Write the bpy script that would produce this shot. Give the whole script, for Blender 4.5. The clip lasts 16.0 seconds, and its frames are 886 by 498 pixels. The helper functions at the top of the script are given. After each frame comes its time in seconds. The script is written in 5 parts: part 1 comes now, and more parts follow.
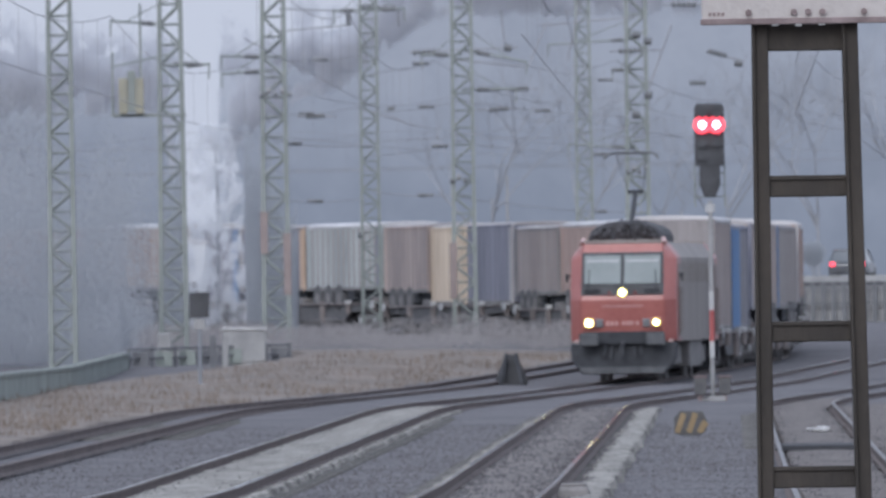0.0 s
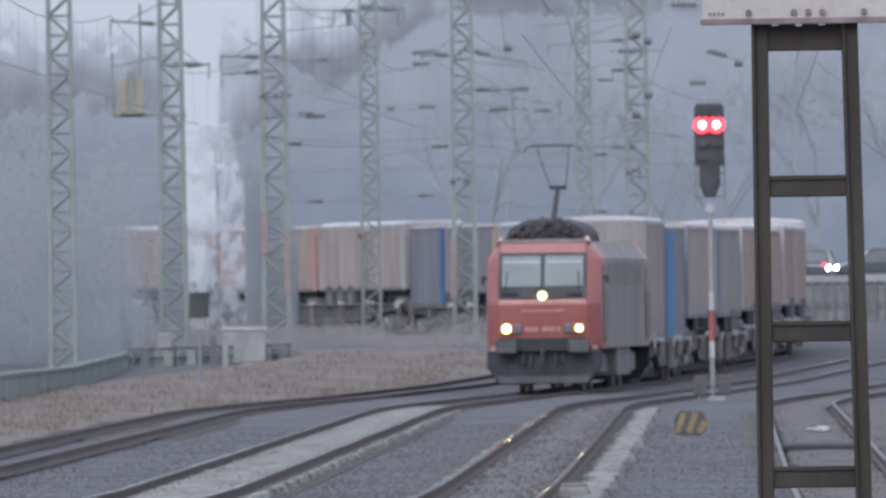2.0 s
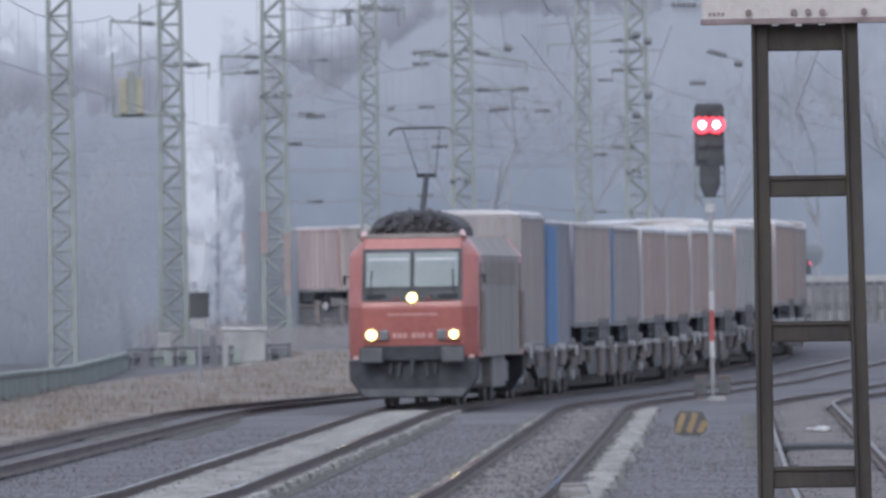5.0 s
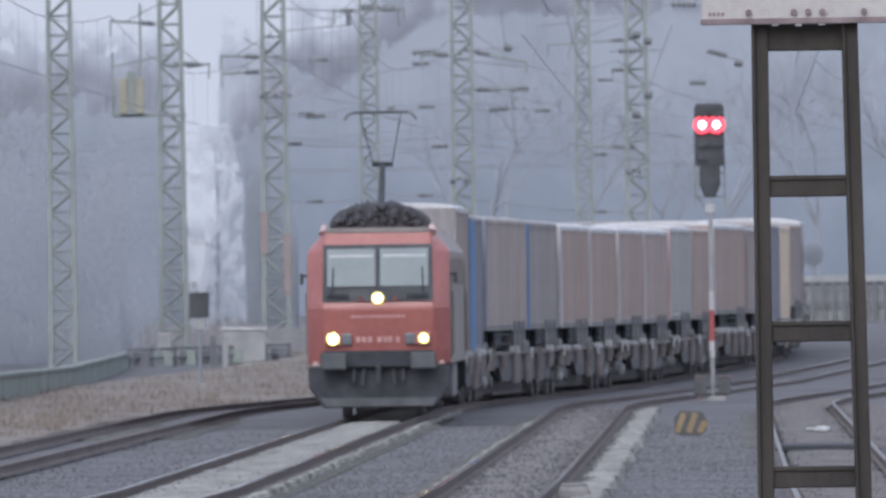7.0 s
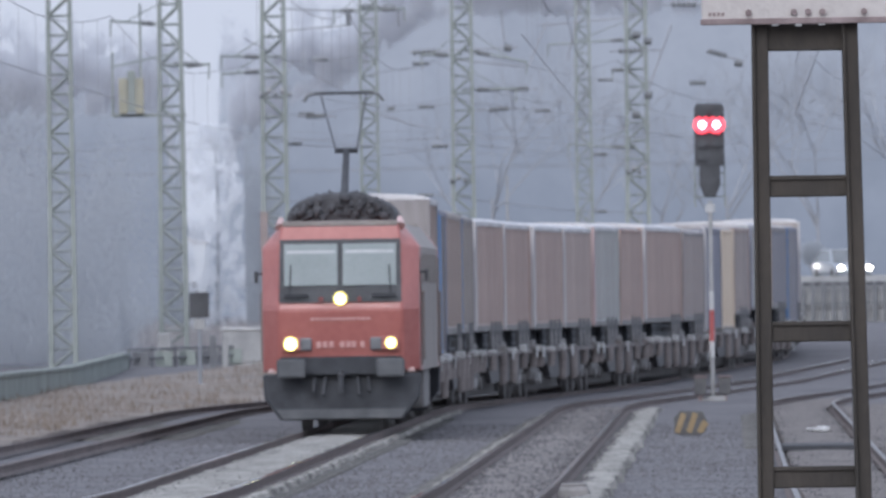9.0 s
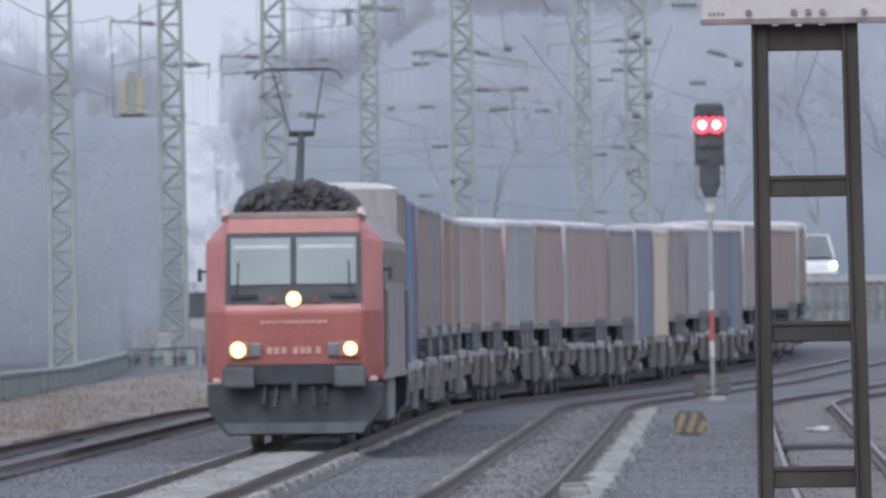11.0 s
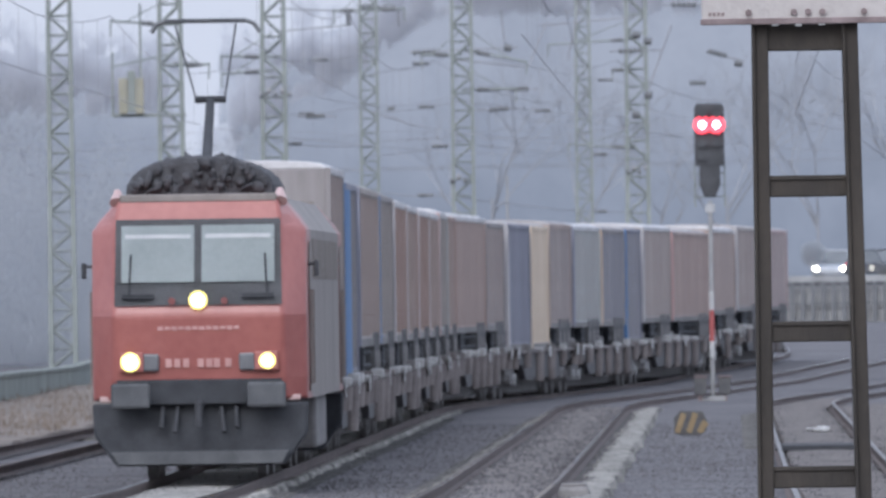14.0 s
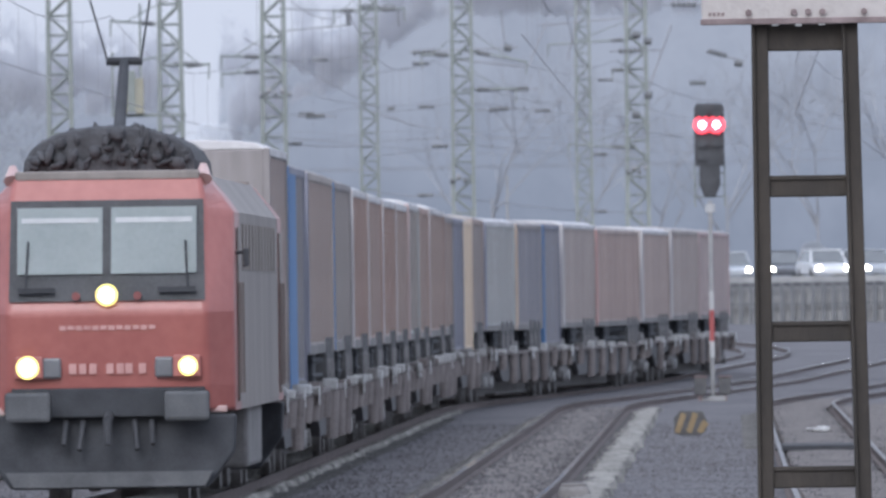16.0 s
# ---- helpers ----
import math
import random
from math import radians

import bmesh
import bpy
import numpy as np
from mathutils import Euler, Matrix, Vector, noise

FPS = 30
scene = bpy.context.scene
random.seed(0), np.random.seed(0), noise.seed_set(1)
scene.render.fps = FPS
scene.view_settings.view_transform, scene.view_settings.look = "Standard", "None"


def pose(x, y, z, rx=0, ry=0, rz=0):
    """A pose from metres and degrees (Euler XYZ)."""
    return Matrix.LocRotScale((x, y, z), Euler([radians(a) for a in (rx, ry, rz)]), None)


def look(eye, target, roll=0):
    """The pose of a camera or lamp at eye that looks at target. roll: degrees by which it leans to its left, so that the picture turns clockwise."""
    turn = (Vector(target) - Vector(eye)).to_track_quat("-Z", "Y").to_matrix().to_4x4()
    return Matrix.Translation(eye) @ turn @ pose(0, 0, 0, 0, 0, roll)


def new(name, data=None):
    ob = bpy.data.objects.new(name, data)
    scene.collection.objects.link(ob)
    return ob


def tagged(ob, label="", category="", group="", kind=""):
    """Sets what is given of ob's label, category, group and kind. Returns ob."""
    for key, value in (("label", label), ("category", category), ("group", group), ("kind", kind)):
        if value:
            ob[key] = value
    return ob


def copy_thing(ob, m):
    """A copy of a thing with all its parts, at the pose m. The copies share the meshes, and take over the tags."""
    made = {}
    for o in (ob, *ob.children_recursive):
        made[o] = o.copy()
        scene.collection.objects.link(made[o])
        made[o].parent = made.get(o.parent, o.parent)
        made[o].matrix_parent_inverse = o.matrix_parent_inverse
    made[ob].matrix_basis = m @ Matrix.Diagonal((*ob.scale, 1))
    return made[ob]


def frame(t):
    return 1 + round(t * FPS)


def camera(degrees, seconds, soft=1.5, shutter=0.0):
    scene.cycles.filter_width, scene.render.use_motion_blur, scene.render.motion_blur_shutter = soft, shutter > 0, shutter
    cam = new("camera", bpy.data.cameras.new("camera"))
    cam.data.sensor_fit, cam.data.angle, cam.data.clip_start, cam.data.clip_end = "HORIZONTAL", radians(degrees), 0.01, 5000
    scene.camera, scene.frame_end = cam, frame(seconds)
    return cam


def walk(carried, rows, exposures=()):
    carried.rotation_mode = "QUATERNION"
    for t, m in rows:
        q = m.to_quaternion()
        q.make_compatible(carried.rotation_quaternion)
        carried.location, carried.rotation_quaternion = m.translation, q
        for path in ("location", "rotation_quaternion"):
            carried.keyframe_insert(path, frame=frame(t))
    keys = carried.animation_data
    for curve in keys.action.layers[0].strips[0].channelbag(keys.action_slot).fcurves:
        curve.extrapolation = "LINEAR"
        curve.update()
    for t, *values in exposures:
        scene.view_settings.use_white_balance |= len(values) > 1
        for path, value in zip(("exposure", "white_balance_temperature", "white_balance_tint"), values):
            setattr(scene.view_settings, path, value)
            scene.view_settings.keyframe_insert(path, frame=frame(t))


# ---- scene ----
# The camera stands on a station platform and looks along the tracks through a long lens.
cam = camera(3.564, 16.0, soft=2.0)
cam.data.dof.use_dof = True
cam.data.dof.focus_distance = 76.0
cam.data.dof.aperture_fstop = 24.0
EYE = (0.0, 0.0, 2.45)
TILT = 0.1978
CAM_POSE = pose(*EYE, 90 + TILT, 0, 0) @ pose(0, 0, 0, 0, 0, -0.8)
walk(cam, [(0.0, CAM_POSE), (16.0, CAM_POSE)], exposures=[(0.0, -0.09, 5800, 10), (7.5, 0.03, 5800, 10), (16.0, 0.14, 5800, 10)])

# ---- light: a grey winter overcast ----
world = bpy.data.worlds.new("overcast_sky")
scene.world = world
world.use_nodes = True
wn, wl = world.node_tree.nodes, world.node_tree.links
wn.clear()
w_out = wn.new("ShaderNodeOutputWorld")
w_sky = wn.new("ShaderNodeTexSky")
w_sky.sky_type = "NISHITA"
w_sky.sun_disc = False
w_sky.sun_elevation = radians(28)
w_sky.sun_rotation = radians(193)
w_sky.dust_density = 6.0
w_sky.ozone_density = 3.0
w_bg = wn.new("ShaderNodeBackground")
w_bg.inputs["Strength"].default_value = 0.05
wl.new(w_sky.outputs[0], w_bg.inputs["Color"])
# the cloud sheet: brighter overhead than at the horizon
w_geo = wn.new("ShaderNodeTexCoord")
w_sep = wn.new("ShaderNodeSeparateXYZ")
wl.new(w_geo.outputs["Generated"], w_sep.inputs[0])
w_ramp = wn.new("ShaderNodeValToRGB")
w_ramp.color_ramp.elements[0].position, w_ramp.color_ramp.elements[0].color = 0.0, (0.64, 0.645, 0.70, 1)
w_ramp.color_ramp.elements[1].position, w_ramp.color_ramp.elements[1].color = 0.6, (0.98, 1.0, 1.08, 1)
wl.new(w_sep.outputs["Z"], w_ramp.inputs[0])
w_cloud = wn.new("ShaderNodeBackground")
w_cloud.inputs["Strength"].default_value = 0.95
wl.new(w_ramp.outputs[0], w_cloud.inputs["Color"])
w_add = wn.new("ShaderNodeAddShader")
wl.new(w_bg.outputs[0], w_add.inputs[0])
wl.new(w_cloud.outputs[0], w_add.inputs[1])
wl.new(w_add.outputs[0], w_out.inputs["Surface"])

sun = new("sun", bpy.data.lights.new("sun", "SUN"))
sun.data.energy = 1.2
sun.data.angle = radians(25)
sun.data.color = (1.0, 0.96, 0.92)
sun.matrix_world = look((-7, -30, 20), (0, 0, 0))


# ---- materials ----
def mat(name, c1, c2, scale=2.0, rough=0.8, metal=0.0, bump=0.15, fine=14.0, spread=0.5, streak=1.0, island=0.0, emit=None, coat=0.0):
    """Two colours mixed by coarse and fine noise, with relief."""
    m = bpy.data.materials.new(name)
    m.use_nodes = True
    n, l = m.node_tree.nodes, m.node_tree.links
    b = n["Principled BSDF"]
    tc = n.new("ShaderNodeTexCoord")
    mp = n.new("ShaderNodeMapping")
    mp.inputs["Scale"].default_value = (1, 1, streak)
    l.new(tc.outputs["Object"], mp.inputs[0])
    na = n.new("ShaderNodeTexNoise")
    na.inputs["Scale"].default_value = scale
    na.inputs["Detail"].default_value = 5
    nb = n.new("ShaderNodeTexNoise")
    nb.inputs["Scale"].default_value = scale * fine
    nb.inputs["Detail"].default_value = 3
    l.new(mp.outputs[0], na.inputs[0])
    l.new(mp.outputs[0], nb.inputs[0])
    mx = n.new("ShaderNodeMath")
    mx.operation = "MULTIPLY_ADD"
    l.new(nb.outputs["Fac"], mx.inputs[0])
    mx.inputs[1].default_value = 0.45
    l.new(na.outputs["Fac"], mx.inputs[2])
    rp = n.new("ShaderNodeValToRGB")
    rp.color_ramp.elements[0].position = 0.725 - spread / 2
    rp.color_ramp.elements[1].position = 0.725 + spread / 2
    rp.color_ramp.elements[0].color = (*c1, 1)
    rp.color_ramp.elements[1].color = (*c2, 1)
    l.new(mx.outputs[0], rp.inputs[0])
    col = rp.outputs[0]
    if island:
        oi = n.new("ShaderNodeObjectInfo")
        hs = n.new("ShaderNodeHueSaturation")
        mr = n.new("ShaderNodeMapRange")
        mr.inputs["To Min"].default_value, mr.inputs["To Max"].default_value = 1 - island, 1 + island
        l.new(oi.outputs["Random"], mr.inputs["Value"])
        l.new(mr.outputs[0], hs.inputs["Value"])
        l.new(col, hs.inputs["Color"])
        col = hs.outputs[0]
    l.new(col, b.inputs["Base Color"])
    b.inputs["Roughness"].default_value = rough
    b.inputs["Metallic"].default_value = metal
    b.inputs["Coat Weight"].default_value = coat
    if bump:
        bp = n.new("ShaderNodeBump")
        bp.inputs["Strength"].default_value = bump
        bp.inputs["Distance"].default_value = 0.03
        l.new(nb.outputs["Fac"], bp.inputs["Height"])
        l.new(bp.outputs[0], b.inputs["Normal"])
    if emit:
        b.inputs["Emission Color"].default_value = (*emit[:3], 1)
        b.inputs["Emission Strength"].default_value = emit[3]
    return m


M = {
    "ballast": mat("ballast", (0.060, 0.058, 0.065), (0.138, 0.132, 0.141), 0.35, 0.95, bump=0.6, fine=22),
    "pale_gravel": mat("pale_gravel", (0.08, 0.076, 0.07), (0.36, 0.342, 0.312), 1.5, 0.95, bump=0.6, fine=9, spread=0.32),
    "brown_gravel": mat("brown_gravel", (0.07, 0.064, 0.062), (0.20, 0.178, 0.168), 0.8, 0.95, bump=0.5, fine=9, spread=0.4),
    "sand_gravel": mat("sand_gravel", (0.058, 0.052, 0.050), (0.185, 0.163, 0.153), 1.6, 0.95, bump=0.8, fine=5, spread=0.3),
    "dry_grass": mat("dry_grass", (0.105, 0.092, 0.083), (0.225, 0.188, 0.160), 0.25, 0.95, bump=0.6, fine=12),
    "grass_blades": mat("grass_blades", (0.12, 0.101, 0.088), (0.25, 0.207, 0.173), 0.5, 0.95, bump=0),
    "rail_side": mat("rail_side", (0.085, 0.070, 0.067), (0.17, 0.138, 0.13), 1.2, 0.85, metal=0.1),
    "rail_head": mat("rail_head", (0.34, 0.32, 0.32), (0.46, 0.44, 0.44), 0.8, 0.07, metal=1.0, bump=0),
    "rail_dull": mat("rail_dull", (0.10, 0.095, 0.095), (0.19, 0.182, 0.182), 0.8, 0.55, metal=0.3, bump=0.05),
    "sleeper": mat("sleeper", (0.07, 0.07, 0.07), (0.16, 0.155, 0.15), 2.0, 0.95, island=0.2),
    "concrete": mat("concrete", (0.22, 0.22, 0.225), (0.34, 0.34, 0.34), 1.5, 0.9),
    "mast_paint": mat("mast_paint", (0.18, 0.20, 0.19), (0.265, 0.288, 0.275), 1.2, 0.75),
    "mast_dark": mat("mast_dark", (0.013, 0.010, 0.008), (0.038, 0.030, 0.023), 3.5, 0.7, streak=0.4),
    "sign_white": mat("sign_white", (0.345, 0.318, 0.306), (0.45, 0.418, 0.405), 2.5, 0.55),
    "sign_dirt": mat("sign_dirt", (0.12, 0.09, 0.09), (0.25, 0.2, 0.2), 9, 0.8),
    "wire": mat("wire", (0.20, 0.20, 0.215), (0.30, 0.30, 0.315), 1.0, 0.6, bump=0),
    "insulator": mat("insulator", (0.10, 0.105, 0.11), (0.17, 0.175, 0.185), 3, 0.5),
    "white_porcelain": mat("white_porcelain", (0.62, 0.63, 0.65), (0.78, 0.79, 0.8), 3, 0.35),
    "signal_black": mat("signal_black", (0.028, 0.03, 0.035), (0.07, 0.072, 0.08), 2.5, 0.7),
    "signal_white": mat("signal_white", (0.34, 0.34, 0.35), (0.48, 0.48, 0.48), 3, 0.6),
    "signal_red": mat("signal_red", (0.26, 0.06, 0.06), (0.38, 0.10, 0.095), 3, 0.6),
    "marker_red": mat("marker_red", (0.13, 0.04, 0.04), (0.2, 0.06, 0.06), 3, 0.4, bump=0),
    # emissive red for the halo around the signal lenses
    "red_halo": mat("red_halo", (0.8, 0.1, 0.1), (0.9, 0.1, 0.1), 3, 0.4, bump=0, emit=(1.0, 0.06, 0.10, 1.5)),
    "red_lens": mat("red_lens", (0.8, 0.7, 0.7), (0.9, 0.8, 0.8), 3, 0.4, bump=0, emit=(1.0, 0.62, 0.66, 9.0)),
    "stripe_yellow": mat("stripe_yellow", (0.185, 0.135, 0.078), (0.28, 0.205, 0.115), 5, 0.8),
    "stripe_black": mat("stripe_black", (0.06, 0.06, 0.062), (0.11, 0.11, 0.112), 5, 0.8),
    "loco_red": mat("loco_red", (0.262, 0.085, 0.076), (0.345, 0.126, 0.112), 0.9, 0.42, bump=0.03, fine=8, coat=0.15),
    "loco_red_pale": mat("loco_red_pale", (0.40, 0.27, 0.26), (0.50, 0.38, 0.37), 1.2, 0.5, bump=0.03, fine=8),
    "loco_side": mat("loco_side", (0.15, 0.133, 0.124), (0.255, 0.228, 0.213), 0.7, 0.6, bump=0.05, streak=0.3),
    "loco_dark": mat("loco_dark", (0.026, 0.028, 0.033), (0.056, 0.058, 0.066), 2.2, 0.85),
    "loco_grey": mat("loco_grey", (0.048, 0.051, 0.058), (0.10, 0.104, 0.113), 3, 0.7),
    "roof_gear": mat("roof_gear", (0.03, 0.03, 0.034), (0.085, 0.085, 0.093), 4, 0.85, bump=0.6, fine=5),
    # matte pale grey painted in place of sky reflected by the glass
    "pane_sky": mat("pane_sky", (0.40, 0.45, 0.455), (0.50, 0.55, 0.555), 1.2, 0.8, bump=0.02),
    "cab_trim": mat("cab_trim", (0.065, 0.068, 0.078), (0.13, 0.133, 0.146), 2, 0.5, bump=0.03),
    "lettering": mat("lettering", (0.36, 0.19, 0.18), (0.45, 0.26, 0.245), 4, 0.6, bump=0),
    "headlight": mat("headlight", (0.9, 0.88, 0.6), (0.9, 0.88, 0.6), 3, 0.3, bump=0, emit=(1.0, 0.86, 0.38, 16.0)),
    # dim yellow emission drawn as the glare around each lit headlight
    "halo_yellow": mat("halo_yellow", (0.8, 0.7, 0.3), (0.8, 0.7, 0.3), 3, 0.3, bump=0, emit=(1.0, 0.78, 0.14, 0.95)),
    "lamp_off": mat("lamp_off", (0.09, 0.093, 0.105), (0.15, 0.155, 0.168), 5, 0.3, bump=0),
    "bogie": mat("bogie", (0.13, 0.125, 0.125), (0.24, 0.23, 0.228), 1.6, 0.9),
    "wagon_sill": mat("wagon_sill", (0.125, 0.12, 0.12), (0.235, 0.225, 0.222), 0.9, 0.85, streak=0.3),
    "wagon_mark": mat("wagon_mark", (0.34, 0.34, 0.34), (0.50, 0.50, 0.50), 4, 0.8),
    "rust": mat("rust", (0.20, 0.165, 0.16), (0.29, 0.24, 0.23), 1.5, 0.9),
    "stake_rust": mat("stake_rust", (0.11, 0.096, 0.094), (0.24, 0.215, 0.21), 1.5, 0.85),
    # black for low parts; under the trailers it also carries the shade
    "underside_black": mat("underside_black", (0.024, 0.026, 0.031), (0.052, 0.055, 0.063), 3, 0.9),
    "tyre": mat("tyre", (0.075, 0.075, 0.08), (0.13, 0.128, 0.13), 4, 0.9),
    "roof_pale": mat("roof_pale", (0.36, 0.35, 0.36), (0.62, 0.61, 0.62), 0.6, 0.6, bump=0.03),
    "roof_grime": mat("roof_grime", (0.22, 0.20, 0.20), (0.42, 0.40, 0.40), 0.6, 0.75, bump=0.05),
    # far crowns: haze is in this colour, matched to the glowing wood sheets
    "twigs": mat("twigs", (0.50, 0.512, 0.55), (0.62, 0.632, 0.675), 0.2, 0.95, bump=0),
    # pale bluish tone carries the haze over the thicket
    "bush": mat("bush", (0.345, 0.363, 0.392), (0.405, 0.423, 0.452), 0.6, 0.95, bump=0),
    "rime": mat("rime", (0.62, 0.635, 0.66), (0.88, 0.89, 0.92), 0.9, 0.9, bump=0),
    "house_render": mat("house_render", (0.66, 0.67, 0.69), (0.80, 0.81, 0.83), 0.5, 0.9, bump=0.1),
    "stone": mat("stone", (0.054, 0.052, 0.058), (0.160, 0.153, 0.161), 0.8, 0.95, bump=0),
    # scrub and bark lightened likewise, so distance haze sits in their colour
    "scrub_brown": mat("scrub_brown", (0.30, 0.285, 0.285), (0.40, 0.375, 0.37), 0.6, 0.95, bump=0),
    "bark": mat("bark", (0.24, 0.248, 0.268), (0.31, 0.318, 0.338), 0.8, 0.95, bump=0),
    "green_wall": mat("green_wall", (0.17, 0.192, 0.18), (0.27, 0.298, 0.28), 0.5, 0.9, streak=0.5),
    "asphalt": mat("asphalt", (0.04, 0.04, 0.045), (0.075, 0.075, 0.08), 0.5, 0.9),
    "fence_paint": mat("fence_paint", (0.09, 0.094, 0.105), (0.16, 0.164, 0.175), 2, 0.7),
    "yellow_box": mat("yellow_box", (0.23, 0.222, 0.175), (0.33, 0.315, 0.25), 1.5, 0.8),
    "car_dark": mat("car_dark", (0.05, 0.055, 0.065), (0.09, 0.095, 0.11), 1, 0.3, bump=0, coat=0.4),
    "car_silver": mat("car_silver", (0.26, 0.28, 0.31), (0.34, 0.36, 0.39), 1, 0.35, bump=0, coat=0.4),
    "car_white": mat("car_white", (0.5, 0.51, 0.53), (0.6, 0.61, 0.63), 1, 0.35, bump=0, coat=0.4),
    "car_glass": mat("car_glass", (0.10, 0.11, 0.12), (0.16, 0.17, 0.18), 1, 0.08, bump=0),
    "car_light": mat("car_light", (0.9, 0.9, 0.85), (0.9, 0.9, 0.85), 3, 0.3, bump=0, emit=(1.0, 0.90, 0.72, 22.0)),
    "tail_light": mat("tail_light", (0.6, 0.05, 0.05), (0.7, 0.05, 0.05), 3, 0.3, bump=0, emit=(1.0, 0.06, 0.10, 2.5)),
}
BODY_TONES = {
    "taupe": ((0.283, 0.229, 0.209), (0.438, 0.347, 0.312)),
    "brown": ((0.280, 0.202, 0.179), (0.422, 0.303, 0.263)),
    "grey": ((0.252, 0.225, 0.212), (0.407, 0.361, 0.337)),
    "slate": ((0.196, 0.181, 0.182), (0.309, 0.286, 0.286)),
    "blue": ((0.055, 0.135, 0.300), (0.09, 0.20, 0.39)),
    "indigo": ((0.160, 0.163, 0.205), (0.250, 0.252, 0.305)),
    "pink": ((0.350, 0.255, 0.255), (0.489, 0.373, 0.361)),
    "pale_green": ((0.300, 0.325, 0.322), (0.435, 0.460, 0.452)),
    "cream": ((0.55, 0.445, 0.33), (0.68, 0.57, 0.45)),
    "orange": ((0.46, 0.335, 0.245), (0.56, 0.425, 0.325)),
    "white": ((0.36, 0.34, 0.345), (0.48, 0.46, 0.465)),
    "red": ((0.42, 0.235, 0.22), (0.52, 0.32, 0.295)),
}
for tone, (a, b) in BODY_TONES.items():
    M["body_" + tone] = mat("body_" + tone, tuple(v * 0.9 for v in a), b, 0.9, 0.65, bump=0.05, streak=0.2, fine=5, spread=0.36)


# twigs and withered stems let light through
for name in ("bush", "rime", "twigs", "scrub_brown"):
    nodes, links = M[name].node_tree.nodes, M[name].node_tree.links
    shine = nodes["Principled BSDF"]
    thin = nodes.new("ShaderNodeBsdfTranslucent")
    both = nodes.new("ShaderNodeMixShader")
    links.new(shine.inputs["Base Color"].links[0].from_socket, thin.inputs["Color"])
    links.new(shine.outputs[0], both.inputs[1])
    links.new(thin.outputs[0], both.inputs[2])
    links.new(both.outputs[0], nodes["Material Output"].inputs["Surface"])


# ---- mesh helpers ----
def quad_box(bm, x0, x1, y0, y1, z0, z1, bevel=0.0):
    r = bmesh.ops.create_cube(bm, size=1.0)
    vs = r["verts"]
    bmesh.ops.scale(bm, vec=(x1 - x0, y1 - y0, z1 - z0), verts=vs)
    bmesh.ops.translate(bm, vec=((x0 + x1) / 2, (y0 + y1) / 2, (z0 + z1) / 2), verts=vs)
    if bevel:
        es = {e for v in vs for e in v.link_edges}
        bmesh.ops.bevel(bm, geom=list(es), offset=bevel, segments=2, affect="EDGES", profile=0.5)


def rod(bm, a, b, r0, r1=None, n=8):
    """A tapered round bar from a to b."""
    a, b = Vector(a), Vector(b)
    d = b - a
    q = d.to_track_quat("Z", "Y").to_matrix()
    r1 = r0 if r1 is None else r1
    ra = [bm.verts.new(a + q @ Vector((r0 * math.cos(k * math.tau / n), r0 * math.sin(k * math.tau / n), 0))) for k in range(n)]
    rb = [bm.verts.new(b + q @ Vector((r1 * math.cos(k * math.tau / n), r1 * math.sin(k * math.tau / n), 0))) for k in range(n)]
    for k in range(n):
        bm.faces.new((ra[k], ra[(k + 1) % n], rb[(k + 1) % n], rb[k]))
    bm.faces.new(list(reversed(ra)))
    bm.faces.new(rb)


def prism(bm, outline, y0, y1, bevel=0.0):
    """An outline in x and z, drawn out along y."""
    a = [bm.verts.new((x, y0, z)) for x, z in outline]
    b = [bm.verts.new((x, y1, z)) for x, z in outline]
    k = len(a)
    fs = [bm.faces.new(a), bm.faces.new(list(reversed(b)))]
    for i in range(k):
        fs.append(bm.faces.new((a[i], b[i], b[(i + 1) % k], a[(i + 1) % k])))
    bmesh.ops.recalc_face_normals(bm, faces=fs)
    if bevel:
        es = {e for f in fs[:2] for e in f.edges}
        bmesh.ops.bevel(bm, geom=list(es), offset=bevel, segments=2, affect="EDGES", profile=0.5)


def part(name, bm, material, parent=None, label="", smooth=False):
    me = bpy.data.meshes.new(name)
    bm.to_mesh(me)
    bm.free()
    me.materials.append(M[material] if isinstance(material, str) else material)
    if smooth:
        for p in me.polygons:
            p.use_smooth = True
    ob = new(name, me)
    if parent:
        ob.parent = parent
    if label:
        tagged(ob, label)
    return ob


def boxes(name, specs, material, parent=None, label="", bevel=0.0):
    bm = bmesh.new()
    for s in specs:
        quad_box(bm, *s, bevel=bevel)
    return part(name, bm, material, parent, label)


def each_box(name, specs, material, parent, label="", bevel=0.0):
    return [boxes(name, [sp], material, parent, label, bevel) for sp in specs]


def each_rod(name, specs, material, parent, label="", n=8):
    return [rods(name, [sp], material, parent, label, n) for sp in specs]


def rods(name, specs, material, parent=None, label="", n=8):
    bm = bmesh.new()
    for s in specs:
        rod(bm, *s, n=n)
    return part(name, bm, material, parent, label)


# ---- the line of the tracks: s runs with the train, 0 where its front stands at the start ----
SPEED = 14.3


def heading(s):
    if s < -55:
        return 0.0845 + (s + 55) / 300
    if s < 52.5:
        return 0.0845
    if s < 81.5:
        return 0.0845 - (s - 52.5) / 29 * 0.0645
    return 0.0200


def rail_z(s):
    if s < 0:
        return min(0.07 - 0.0065 * s, 2.1)
    return max(0.07 * (1 - s / 30), 0.0, min(0.0034 * (s - 208), 0.12))


LINE = {0: (4.95, 395.0)}
